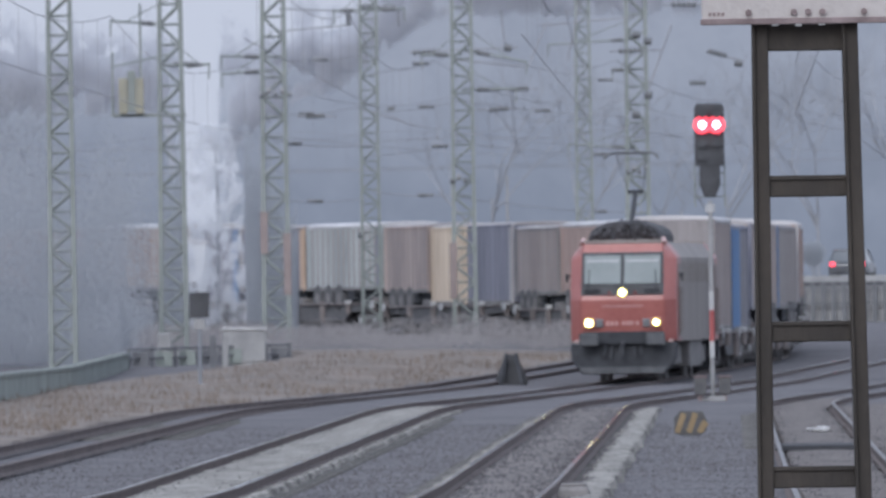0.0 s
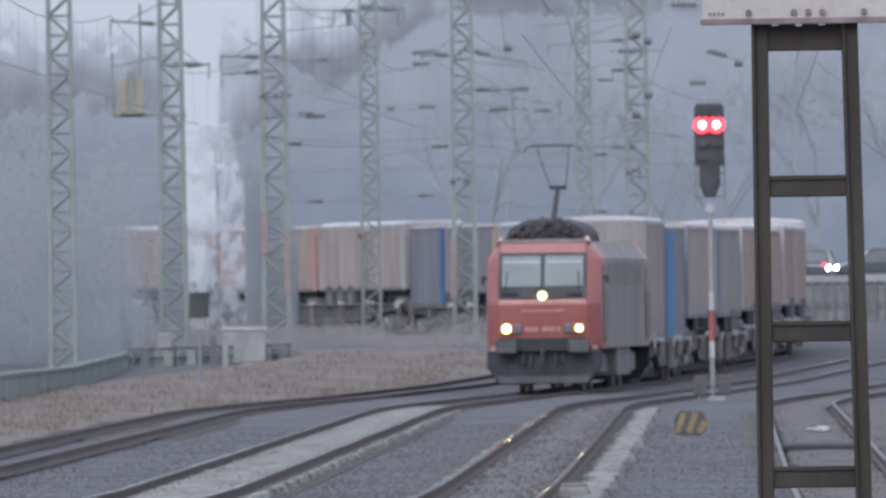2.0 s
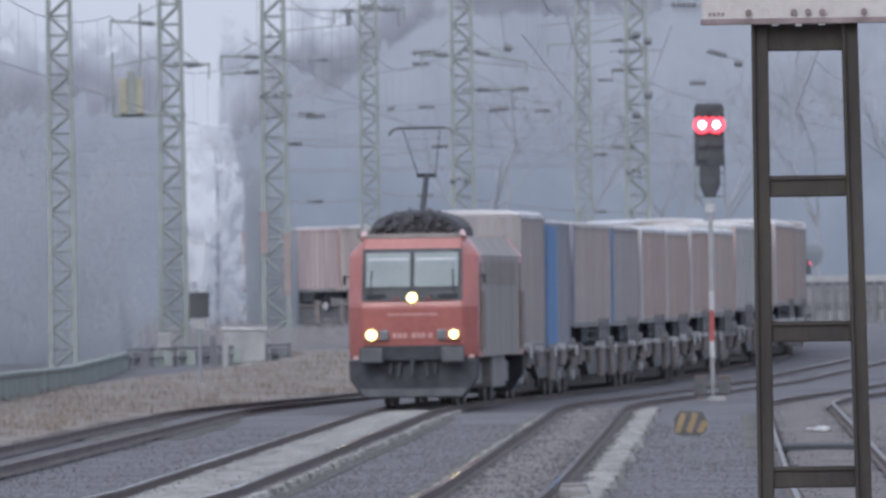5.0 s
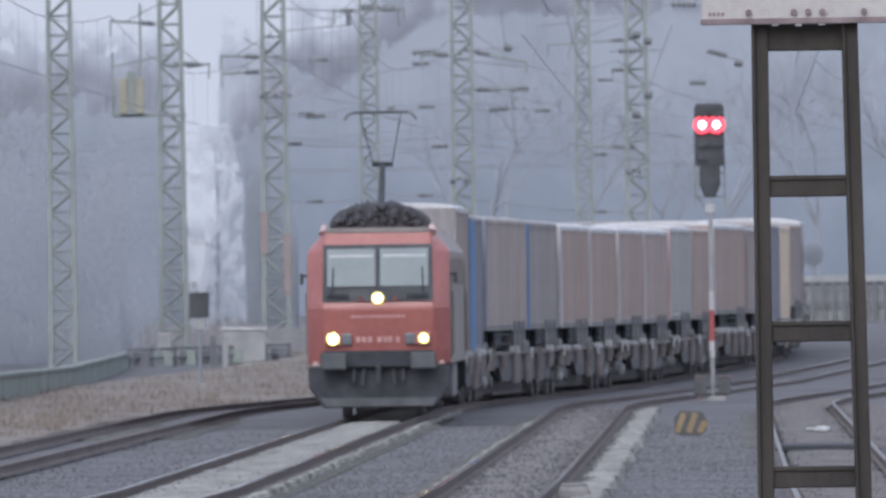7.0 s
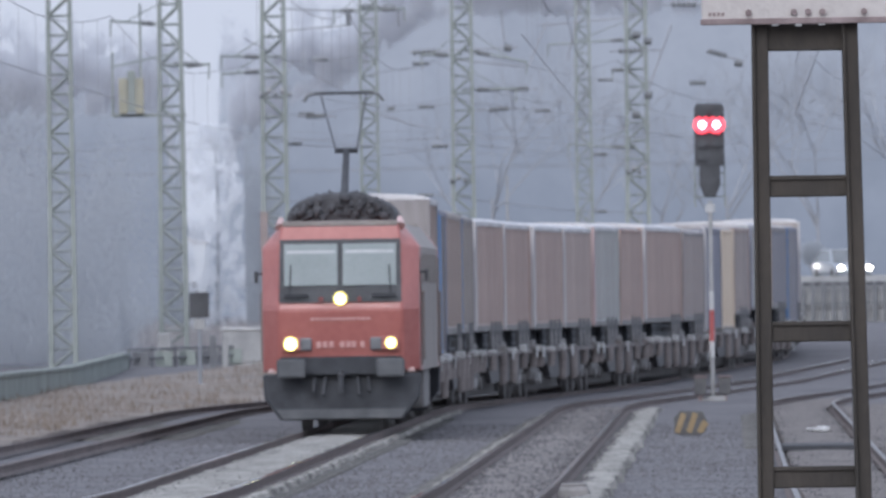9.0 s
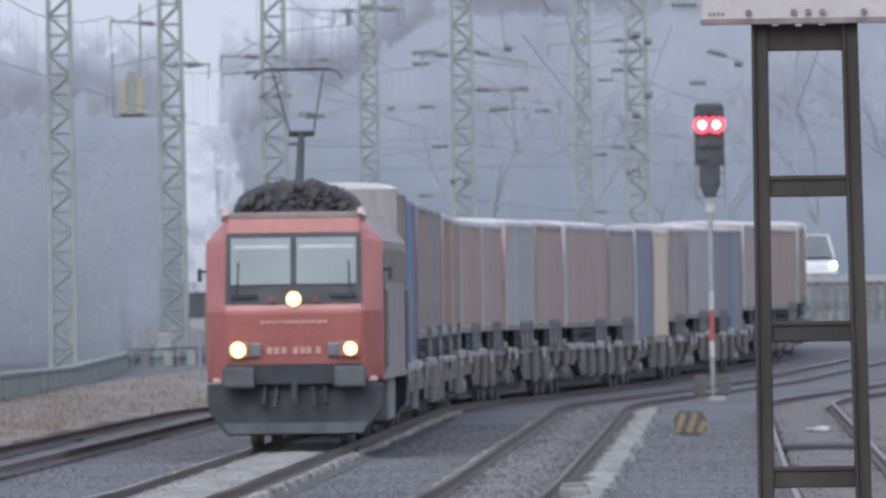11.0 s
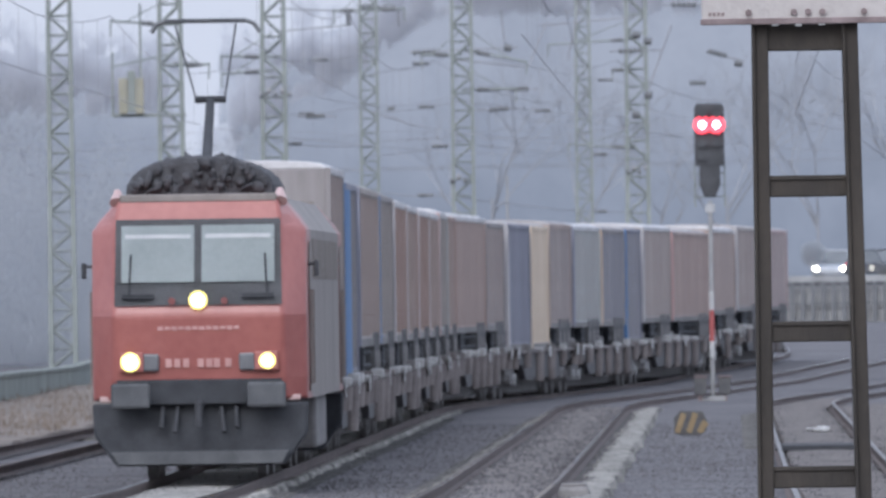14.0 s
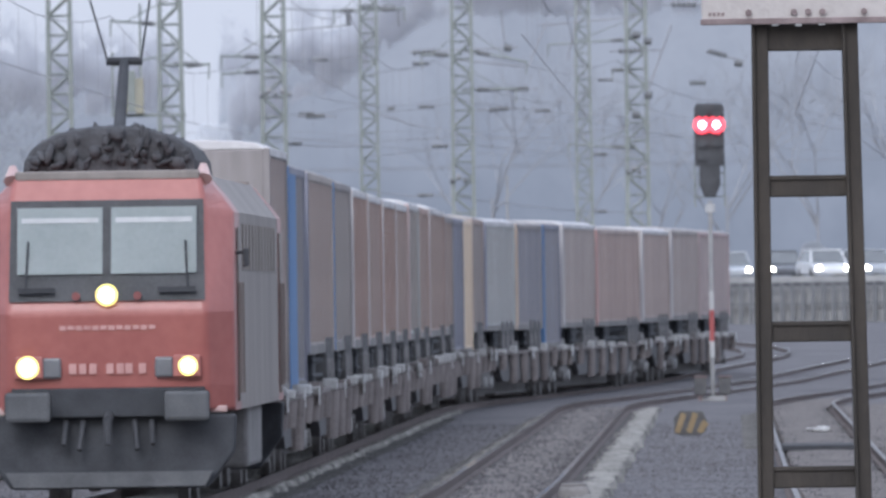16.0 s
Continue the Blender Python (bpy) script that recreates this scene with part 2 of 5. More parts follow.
for step in (1, -1):
    lx, ly = LINE[0]
    for i in range(1, 1100):
        h = heading(step * (i - 0.5) * 0.5)
        lx, ly = lx - step * 0.5 * math.sin(h), ly - step * 0.5 * math.cos(h)
        LINE[step * i] = (lx, ly)


def on_line(s, off=0.0, z=0.0):
    """A place on the line, off metres towards the platform side, z above the rail head."""
    i = math.floor(s * 2)
    u = s * 2 - i
    (ax, ay), (bx, by) = LINE[i], LINE[i + 1]
    h = heading(s)
    return Vector((ax + (bx - ax) * u + off * math.cos(h), ay + (by - ay) * u - off * math.sin(h), rail_z(s) + z))


def ground_z(y):
    pts = ((-5000, 0), (295, 0), (395, 0.18), (455, 0.56), (560, 1.22), (640, 1.35), (5000, 1.35))
    for (ya, za), (yb, zb) in zip(pts, pts[1:]):
        if y <= yb:
            return za + (zb - za) * (y - ya) / (yb - ya) - 0.22
    return 1.1


# ---- ground ----
def make_ground():
    bm = bmesh.new()
    ys = [-3000, -400, -50, 40, 90] + list(range(120, 700, 6)) + [800, 1000, 1500, 2500, 4600]
    xs = [-3000, -800, -200, -60, -30] + [x * 1.5 for x in range(-14, 20)] + [40, 70, 200, 800, 3000]
    grid = [[bm.verts.new((x, y, ground_z(y) + (0.01 * noise.noise((x * 0.4, y * 0.1, 0)) if 120 <= y < 700 and abs(x) < 60 else 0))) for x in xs] for y in ys]
    for r0, r1 in zip(grid, grid[1:]):
        for i in range(len(xs) - 1):
            bm.faces.new((r0[i], r0[i + 1], r1[i + 1], r1[i]))
    tagged(part("ground", bm, "ballast", smooth=True), "dark grey railway ballast covering the yard", "ground", kind="structure")


def ribbon(name, o0, o1, s0, s1, z0, z1, material, rough=0.0, step=1.0, crown=0.0, seed=0.0):
    """A strip along the line between two offsets, with uneven edges, as a low bank with sides."""
    bm = bmesh.new()
    rows = []
    k = int((s1 - s0) / step)
    for i in range(k + 1):
        s = s0 + (s1 - s0) * i / k
        a = o0 + rough * (noise.noise((s * 0.9, seed, 0.3)) + 0.4 * noise.noise((s * 1.9, seed, 2.3)))
        b = o1 + rough * (noise.noise((s * 0.9, seed + 9, 5.3)) + 0.4 * noise.noise((s * 1.9, seed + 9, 1.3)))
        m = (a + b) / 2
        rows.append([bm.verts.new(on_line(s, o, z)) for o, z in ((a, z0 - 0.12), (a + 0.04, z0), (m, (z0 + z1) / 2 + crown), (b - 0.04, z1), (b, z1 - 0.12))])
    for r0, r1 in zip(rows, rows[1:]):
        for j in range(4):
            bm.faces.new((r0[j], r1[j], r1[j + 1], r0[j + 1]))
    bmesh.ops.recalc_face_normals(bm, faces=bm.faces[:])
    return part(name, bm, material, smooth=False)


def rail(off, s0, s1, parent, head):
    """One flat-bottomed rail: foot, web and head swept along the line, the head's top a strip of its own."""
    prof = ((-0.07, -0.172), (-0.07, -0.155), (-0.012, -0.13), (-0.012, -0.05), (-0.036, -0.04), (-0.036, -0.004), (0.036, -0.004), (0.036, -0.04), (0.012, -0.05), (0.012, -0.13), (0.07, -0.155), (0.07, -0.172))
    bm, bt = bmesh.new(), bmesh.new()
    k = int((s1 - s0) / 3)
    ra, rt = [], []
    for i in range(k + 1):
        s = s0 + (s1 - s0) * i / k
        ra.append([bm.verts.new(on_line(s, off + x, z)) for x, z in prof])
        rt.append([bt.verts.new(on_line(s, off + x, z)) for x, z in ((-0.036, -0.003), (-0.03, 0.0), (0.03, 0.0), (0.036, -0.003))])
    for r0, r1 in zip(ra, ra[1:]):
        for j in range(len(prof)):
            q = (j + 1) % len(prof)
            bm.faces.new((r0[j], r1[j], r1[q], r0[q]))
    for r0, r1 in zip(rt, rt[1:]):
        for j in range(3):
            bt.faces.new((r0[j], r1[j], r1[j + 1], r0[j + 1]))
    bmesh.ops.recalc_face_normals(bm, faces=bm.faces[:])
    r = part("rail", bm, "rail_side", parent)
    part("rail_head", bt, head, r, "worn running surface")


def sleeper_mesh():
    bm = bmesh.new()
    prism(bm, ((-1.3, -0.36), (1.3, -0.36), (1.3, -0.19), (0.9, -0.175), (0.55, -0.175), (0.45, -0.2), (-0.45, -0.2), (-0.55, -0.175), (-0.9, -0.175), (-1.3, -0.19)), -0.12, 0.12)
    me = bpy.data.meshes.new("sleeper")
    bm.to_mesh(me)
    bm.free()
    me.materials.append(M["sleeper"])
    return me


SLEEPER = sleeper_mesh()


def track(off, s0, s1, label, head, sleepers):
    top = tagged(new("track"), label, "railway track", "parallel tracks", "structure")
    for side in (-0.753, 0.753):
        rail(off + side, s0, s1, top, head)
    s = sleepers[0]
    while s < sleepers[1]:
        ob = new("sleeper", SLEEPER)
        ob.parent = top
        ob.matrix_basis = Matrix.Translation(on_line(s, off)) @ pose(0, 0, 0, 0, 0, -math.degrees(heading(s)))
        s += 0.62
    return top


# ---- the train ----
def loco():
    """A boxy electric locomotive, front at y = 0, running towards -y."""
    top = tagged(new("locomotive"), "red-fronted electric locomotive with black roof gear and lit headlights", "locomotive")
    L = 18.9
    # long side body with leaning shoulders, between two cabs
    side = ((-1.48, 1.1), (1.48, 1.1), (1.48, 3.43), (1.16, 3.86), (-1.16, 3.86), (-1.48, 3.43))
    bm = bmesh.new()
    prism(bm, side, 2.35, L - 2.35, 0.03)
    body = part("body", bm, "loco_side", top, "grimy taupe-grey ribbed side body")
    for y in [3.2 + 1.15 * k for k in range(11)]:
        each_box("side_rib", [(1.478, 1.505, y, y + 0.5, 2.75, 3.3), (-1.505, -1.478, y, y + 0.5, 2.75, 3.3)], "loco_side", body)
    # cabs: the front face is narrower, its corners fall back to the full width
    for turn in (0, 1):
        bm = bmesh.new()

        def ring(z, front, half, y_front, y_side):
            return [bm.verts.new(p) for p in ((-half, 2.35, z), (-half, y_side, z), (-front, y_front, z), (front, y_front, z), (half, y_side, z), (half, 2.35, z))]
        levels = [ring(1.10, 1.18, 1.48, 0.30, 0.70), ring(1.40, 1.17, 1.48, 0.20, 0.62), ring(2.26, 1.16, 1.48, 0.05, 0.52), ring(2.36, 1.16, 1.48, 0.08, 0.54), ring(3.43, 1.14, 1.48, 0.48, 0.92), ring(3.60, 1.13, 1.36, 0.55, 1.0), ring(3.86, 1.1, 1.14, 0.66, 1.15)]
        for a, b in zip(levels, levels[1:]):
            for j in range(5):
                bm.faces.new((a[j], b[j], b[j + 1], a[j + 1]))
        bm.faces.new(levels[-1])
        bm.faces.new(list(reversed(levels[0])))
        bmesh.ops.recalc_face_normals(bm, faces=bm.faces[:])
        es = [e for e in bm.edges if e.calc_face_angle(0) > 0.25 and max(v.co.y for v in e.verts) < 2.3]
        bmesh.ops.bevel(bm, geom=es, offset=0.05, segments=3, affect="EDGES", profile=0.5)
        cab = part("cab", bm, "loco_red", top, "bright red driving cab", smooth=False)
        at_end = pose(0, L, 0, 0, 0, 180) if turn else pose(0, 0, 0)
        cab.matrix_basis = at_end
        # roof corner cowls and mirrors
        for sx in (-1, 1):
            bm = bmesh.new()
            rod(bm, (sx * 1.12, 0.78, 3.82), (sx * 1.12, 0.92, 3.98), 0.11, 0.05)
            if turn:
                bm.free()
            else:
                part("corner_cowl", bm, "loco_red_pale", cab, "pale rounded cowl on the roof corner")
            if turn:
                continue
            rods("mirror_arm", [((sx * 1.46, 1.1, 2.95), (sx * 1.60, 1.05, 2.95), 0.02)], "loco_dark", cab)
            boxes("side_mirror", [(sx * 1.60 - 0.035, sx * 1.60 + 0.035, 0.98, 1.05, 2.78, 3.0)], "loco_dark", cab, bevel=0.02)
        boxes("roof_edge", [(-1.08, 1.08, 0.64, 0.80, 3.82, 3.93)], "loco_side", cab, "dull grey roof edge", bevel=0.02)
        # windscreen: dark surround, two panes coloured as sky reflection, blind edges, wipers
        def lean(z):
            return 0.08 + (z - 2.36) / 1.07 * 0.40
        bm = bmesh.new()
        a, b = lean(2.40) - 0.035, lean(3.585) - 0.035
        vs = [bm.verts.new(p) for p in ((-1.15, a, 2.40), (1.15, a, 2.40), (1.13, b, 3.585), (-1.13, b, 3.585))]
        bm.faces.new(vs)
        bmesh.ops.solidify(bm, geom=bm.faces[:], thickness=0.03)
        screen = part("windscreen_surround", bm, "cab_trim", cab, "dark windscreen surround")
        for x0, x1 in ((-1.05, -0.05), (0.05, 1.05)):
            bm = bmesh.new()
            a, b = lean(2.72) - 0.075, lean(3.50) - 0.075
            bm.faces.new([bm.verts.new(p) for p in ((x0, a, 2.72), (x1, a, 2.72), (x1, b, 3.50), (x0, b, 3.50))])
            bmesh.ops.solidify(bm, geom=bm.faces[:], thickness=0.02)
            pane = part("window_pane", bm, "pane_sky", screen, "windscreen pane with the sky's reflection painted as pale grey")
            a, b = lean(3.32) - 0.085, lean(3.38) - 0.085
            bm = bmesh.new()
            bm.faces.new([bm.verts.new(p) for p in ((x0 + 0.05, a, 3.32), (x1 - 0.05, a, 3.32), (x1 - 0.05, b, 3.38), (x0 + 0.05, b, 3.38))])
            bmesh.ops.solidify(bm, geom=bm.faces[:], thickness=0.015)
            part("blind_edge", bm, "white_porcelain", screen, "white lower edge of the blind")
            xm = x0 + 0.10 if x0 < 0 else x1 - 0.10
            rods("wiper", [((xm, lean(2.5) - 0.1, 2.5), (xm + (0.03 if x0 < 0 else -0.03), lean(3.1) - 0.1, 3.1), 0.014)], "loco_dark", screen)
        each_box("grille", [(sx - 0.22, sx + 0.22, 0.015, 0.055, 2.5, 2.56) for sx in (-0.82, 0.82)], "loco_dark", cab)
        for sx in (-0.36, 0.36):
            rods("marker_lamp", [((sx, 0.10, 2.46), (sx, 0.02, 2.46), 0.05)], "marker_red", cab, "unlit small red marker lamp", n=14)
        # each lens sits in a wider ring; in front it glows as halo
        rods("headlight_ring", [((0, 0.10, 2.47), (0, 0.015, 2.47), 0.13)], "halo_yellow" if not turn else "lamp_off", cab, "ring for the upper headlight's halo", n=20)
        rods("headlight", [((0, 0.03, 2.47), (0, 0.005, 2.47), 0.085)], "headlight" if not turn else "lamp_off", cab, "glowing ring for the upper headlight's halo", n=20)
        for sx in (-0.94, 0.94):
            boxes("lamp_housing", [(sx - 0.18 if sx > 0 else sx - 0.15, sx + 0.15 if sx > 0 else sx + 0.18, 0.075, 0.20, 1.50, 1.76)], "loco_red", cab, bevel=0.02)
            r = 0.135 if sx < 0 else 0.115
            rods("headlight_ring", [((sx, 0.12, 1.63), (sx, 0.06, 1.63), r)], "halo_yellow" if not turn else "lamp_off", cab, "ring for the lower headlight's halo", n=20)
            rods("headlight", [((sx, 0.08, 1.63), (sx, 0.04, 1.63), r - 0.045)], "headlight" if not turn else "lamp_off", cab, "glowing warm ring for the lower headlight's halo", n=20)
            x = sx * 0.70
            boxes("tail_lamp", [(x - 0.11, x + 0.11, 0.09, 0.20, 1.50, 1.74)], "lamp_off", cab, "grey unlit lamp", bevel=0.03)
        # lettering on the nose: a small unreadable line above, the running number as plain bars
        boxes("lettering_line", [(-0.56 + 0.095 * k, -0.56 + 0.095 * k + 0.075, 0.070, 0.095, 2.06 + 0.008 * (k % 2), 2.115) for k in range(12)], "lettering", cab, "thin line of pale unreadable lettering")
        each_box("number_bar", [(x, x + 0.085, 0.145, 0.18, 1.55, 1.67) for x in (-0.46, -0.34, -0.22, -0.02, 0.10, 0.20, 0.36)], "lettering", cab, "pale bars on the nose")
        # the lower front
        bm = bmesh.new()
        prism(bm, ((-1.13, 1.385), (1.13, 1.385), (1.15, 1.04), (-1.15, 1.04)), 0.12, 0.9, 0.02)
        beam = part("buffer_beam", bm, "underside_black", cab, "black buffer beam")
        for sx in (-0.93, 0.93):
            bm = bmesh.new()
            rod(bm, (sx, 0.30, 1.16), (sx, -0.15, 1.16), 0.12, n=14)
            part("buffer_stem", bm, "loco_dark", cab)
            each_box("buffer_plate", [(sx - 0.27, sx + 0.27, -0.24, -0.16, 0.99, 1.35)], "loco_grey", cab, "worn black buffer plate", bevel=0.05)
        each_rod("coupling", [((0, 0.2, 1.08), (0, -0.18, 1.0), 0.06), ((0, -0.18, 1.02), (0, -0.22, 0.72), 0.05), ((-0.3, 0.2, 1.0), (-0.34, -0.04, 0.66), 0.03), ((0.3, 0.2, 1.0), (0.34, -0.04, 0.66), 0.03), ((0.5, 0.2, 1.0), (0.52, -0.04, 0.72), 0.03), ((-0.5, 0.2, 1.0), (-0.52, -0.04, 0.72), 0.03)], "loco_dark", cab, "screw coupling and brake hoses")
        bm = bmesh.new()
        vs_a = [(-1.48, 0.30, 1.06), (1.48, 0.30, 1.06), (1.46, 0.27, 0.62), (1.15, 0.16, 0.20), (-1.15, 0.16, 0.20), (-1.46, 0.27, 0.62)]
        va = [bm.verts.new(p) for p in vs_a]
        vb = [bm.verts.new((x, y + 0.5, z)) for x, y, z in vs_a]
        bm.faces.new(va)
        bm.faces.new(list(reversed(vb)))
        for j in range(6):
            bm.faces.new((va[j], vb[j], vb[(j + 1) % 6], va[(j + 1) % 6]))
        bmesh.ops.recalc_face_normals(bm, faces=bm.faces[:])
        bmesh.ops.bevel(bm, geom=bm.edges[:], offset=0.04, segments=2, affect="EDGES", profile=0.5)
        part("snow_plough", bm, "underside_black", cab, "black plough apron")
        bm = bmesh.new()
        prism(bm, ((-1.12, 0.22), (1.12, 0.22), (1.22, 0.40), (-1.22, 0.40)), 0.09, 0.16, 0.01)
        part("apron_edge", bm, "loco_grey", cab, "dusty grey apron edge")
        for sx in (-1.28, 1.28):
            each_box("cab_step", [(sx - 0.10, sx + 0.10, 0.40, 0.54, 1.08, 1.16)], "loco_red_pale", cab, "scuffed pale step", bevel=0.02)
        for sx in (-1.495, 1.495):
            boxes("cab_door", [(sx - 0.012, sx + 0.012, 1.35, 2.15, 1.2, 3.25)], "loco_side", cab, "grimy grey side door", bevel=0.01)
            each_rod("handrail", [((sx * 1.02, 1.28, 1.3), (sx * 1.02, 1.28, 2.6), 0.015), ((sx * 1.02, 2.25, 1.3), (sx * 1.02, 2.25, 2.6), 0.015)], "loco_side", cab)
    # rubbly roof gear behind the cab: housings, coils and insulators in a rounded hump
    rng = random.Random(4)
    bm = bmesh.new()
    hump = []
    for k in range(15):
        a = math.pi * k / 14
        hump.append((1.04 * math.cos(a), 3.84 + 0.63 * math.sin(a) ** 0.7))
    prism(bm, hump, 1.4, 6.4, 0.1)
    gear = part("roof_equipment", bm, "roof_gear", top, "black sooty rounded roof equipment")
    bm = bmesh.new()
    for k in range(130):
        a = rng.uniform(0.05, 0.95) * math.pi
        y = rng.uniform(1.3, 1.45) if k < 70 else rng.uniform(1.5, 6)
        r = rng.uniform(0.04, 0.085)
        q = rng.uniform(0.35, 1.0) if k < 70 else 1.0
        c = (q * 0.95 * math.cos(a), y, 3.84 + q * 0.575 * math.sin(a) ** 0.7)
        res = bmesh.ops.create_icosphere(bm, subdivisions=1, radius=r)
        bmesh.ops.scale(bm, vec=(rng.uniform(1.0, 2.2), rng.uniform(0.8, 1.5), rng.uniform(0.35, 0.7)), verts=res["verts"])
        bmesh.ops.rotate(bm, matrix=Euler((rng.random() * 3, rng.random() * 3, rng.random() * 3)).to_matrix(), verts=res["verts"])
        bmesh.ops.translate(bm, vec=c, verts=res["verts"])
    tagged(part("roof_clutter", bm, "roof_gear", gear, "lumpy black housings and coils", smooth=True), kind="stuff")
    # raised single-arm pantograph
    panto = rods("pantograph", [((-0.45, 4.0, 4.40), (0.45, 4.0, 4.40), 0.05), ((0, 4.1, 4.42), (0, 5.85, 5.30), 0.075, 0.06)], "loco_dark", top, "raised dark single-arm pantograph")
    rods("knee_bar", [((-0.22, 5.85, 5.30), (0.22, 5.85, 5.30), 0.05)], "loco_dark", panto)
    each_rod("upper_arm", [((-0.2, 5.85, 5.30), (-0.43, 4.3, 6.34), 0.013), ((0.2, 5.85, 5.30), (0.43, 4.3, 6.34), 0.013)], "insulator", panto)
    each_rod("contact_strip", [((-0.56, y, 6.38), (0.56, y, 6.38), 0.028) for y in (4.15, 4.45)], "loco_grey", panto)
    each_rod("horn", [((sx * 0.56, y, 6.38), (sx * 0.68, y, 6.34), 0.03) for sx in (-1, 1) for y in (4.15, 4.45)] + [((sx * 0.68, y, 6.34), (sx * 0.76, y, 6.22), 0.028) for sx in (-1, 1) for y in (4.15, 4.45)], "insulator", panto)
    # running gear
    for yc in (4.25, L - 4.25):
        bogie = boxes("bogie", [(-1.2, -1.0, yc - 1.9, yc + 1.9, 0.45, 0.95), (1.0, 1.2, yc - 1.9, yc + 1.9, 0.45, 0.95), (-1.0, 1.0, yc - 0.3, yc + 0.3, 0.5, 1.0)], "bogie", top, bevel=0.04)
        for dy in (-1.3, 1.3):
            bm = bmesh.new()
            for sx in (-1, 1):
                rod(bm, (sx * 0.70, yc + dy, 0.60), (sx * 0.83, yc + dy, 0.60), 0.6, n=24)
            rod(bm, (-0.7, yc + dy, 0.6), (0.7, yc + dy, 0.6), 0.09)
            part("wheelset", bm, "bogie", bogie)
    boxes("underframe_box", [(-1.4, 1.4, 6.9, L - 6.9, 0.35, 1.1)], "bogie", top, bevel=0.05)
    return top


def wagon(length, seed):
    """A low carrying wagon: side sills with stakes, end buffers and two bogies; its front end at y = 0."""
    rng = random.Random(seed)
    top = tagged(new("container_wagon"), "grimy grey low carrying wagon with pale end marks", "freight wagon", "wagons of the train")
    frame_ob = boxes("frame", [(-1.12, 1.12, 0.35, 0.8, 0.8, 1.14), (-1.12, 1.12, length - 0.8, length - 0.35, 0.8, 1.14), (-0.25, 0.25, 0.8, length - 0.8, 0.7, 1.1)], "wagon_sill", top, bevel=0.03)
    # deep fish-belly side girders with ribs, and a pale stub above most ribs
    for sx in (-1, 1):
        bm = bmesh.new()
        belly = ((0.35, 1.16), (length - 0.35, 1.16), (length - 0.35, 0.92), (length - 4.0, 0.80), (length - 5.0, 0.46), (5.0, 0.46), (4.0, 0.80), (0.35, 0.92))
        inner = [bm.verts.new((sx * 1.16, y, z)) for y, z in belly]
        outer = [bm.verts.new((sx * 1.29, y, z)) for y, z in belly]
        bm.faces.new(inner)
        bm.faces.new(list(reversed(outer)))
        for j in range(8):
            bm.faces.new((inner[j], outer[j], outer[(j + 1) % 8], inner[(j + 1) % 8]))
        bmesh.ops.recalc_face_normals(bm, faces=bm.faces[:])
        part("side_girder", bm, "tyre", frame_ob, "grimy dark fish-belly girder")
        boxes("girder_lip", [(sx * 1.32 - 0.05, sx * 1.32 + 0.05, 0.4, length - 0.4, 1.09, 1.17)], "stake_rust", frame_ob, bevel=0.015)
        count = max(2, int((length - 1.6) / 3.3))
        for j in range(count + 1):
            y = 0.8 + (length - 1.6) * j / count
            low = 0.40 if 4.6 < y < length - 4.6 else 0.74
            rods("side_post", [((sx * 1.345, y, low), (sx * 1.345, y, 1.10), 0.11, 0.14)], "stake_rust", frame_ob, n=12)
            if rng.random() < 0.9:
                pale = rng.random() < 0.7
                h = rng.uniform(0.10, 0.20)
                boxes("side_bracket", [(sx * 1.35 - 0.11, sx * 1.35 + 0.11, y - 0.14, y + 0.14, 1.12, 1.12 + h)], "wagon_mark" if pale else rng.choice(("stake_rust", "wagon_sill", "bogie")), frame_ob, "pale stub above the girder" if pale else "", bevel=0.03)
    # solid block added so that no bright ground shows beneath the wagon
    boxes("brake_gear", [(-0.6, 0.6, 0.7, length - 0.7, 0.13, 0.62)], "bogie", top, "filler block added to keep the gap under the wagon dark", bevel=0.04)
    for y in (0.5, length * 0.5, length - 1.1):
        if rng.random() < 0.8:
            each_box("marking_plate", [(1.46, 1.475, y, y + 0.6, 0.98, 1.24), (-1.475, -1.46, y, y + 0.6, 0.98, 1.24)], "wagon_mark", frame_ob, "pale marking plate")
    for y0, y1 in ((0.35, -0.02), (length - 0.35, length + 0.02)):
        for sx in (-0.9, 0.9):
            rods("buffer", [((sx, y0, 1.04), (sx, y1, 1.04), 0.09), ((sx, y1 + (0.04 if y1 < 1 else -0.04), 1.04), (sx, y1, 1.04), 0.22)], "bogie", top, n=12)
    for yc in (2.2, length - 2.2):
        bg = boxes("bogie", [(-1.13, -0.97, yc - 1.35, yc + 1.35, 0.42, 0.72), (0.97, 1.13, yc - 1.35, yc + 1.35, 0.42, 0.72), (-0.97, 0.97, yc - 0.2, yc + 0.2, 0.45, 0.72)], "bogie", top, bevel=0.03)
        for dy in (-0.9, 0.9):
            bm = bmesh.new()
            for sx in (-1, 1):
                rod(bm, (sx * 0.70, yc + dy, 0.46), (sx * 0.83, yc + dy, 0.46), 0.46, n=20)
            rod(bm, (-0.7, yc + dy, 0.46), (0.7, yc + dy, 0.46), 0.08)
            part("wheelset", bm, "bogie", bg)
            each_rod("axle_box", [((sx * 1.0, yc + dy, 0.46), (sx * 1.2, yc + dy, 0.46), 0.14) for sx in (-1, 1)], "wagon_mark" if rng.random() < 0.4 else "wagon_sill", bg, n=10)
    return top


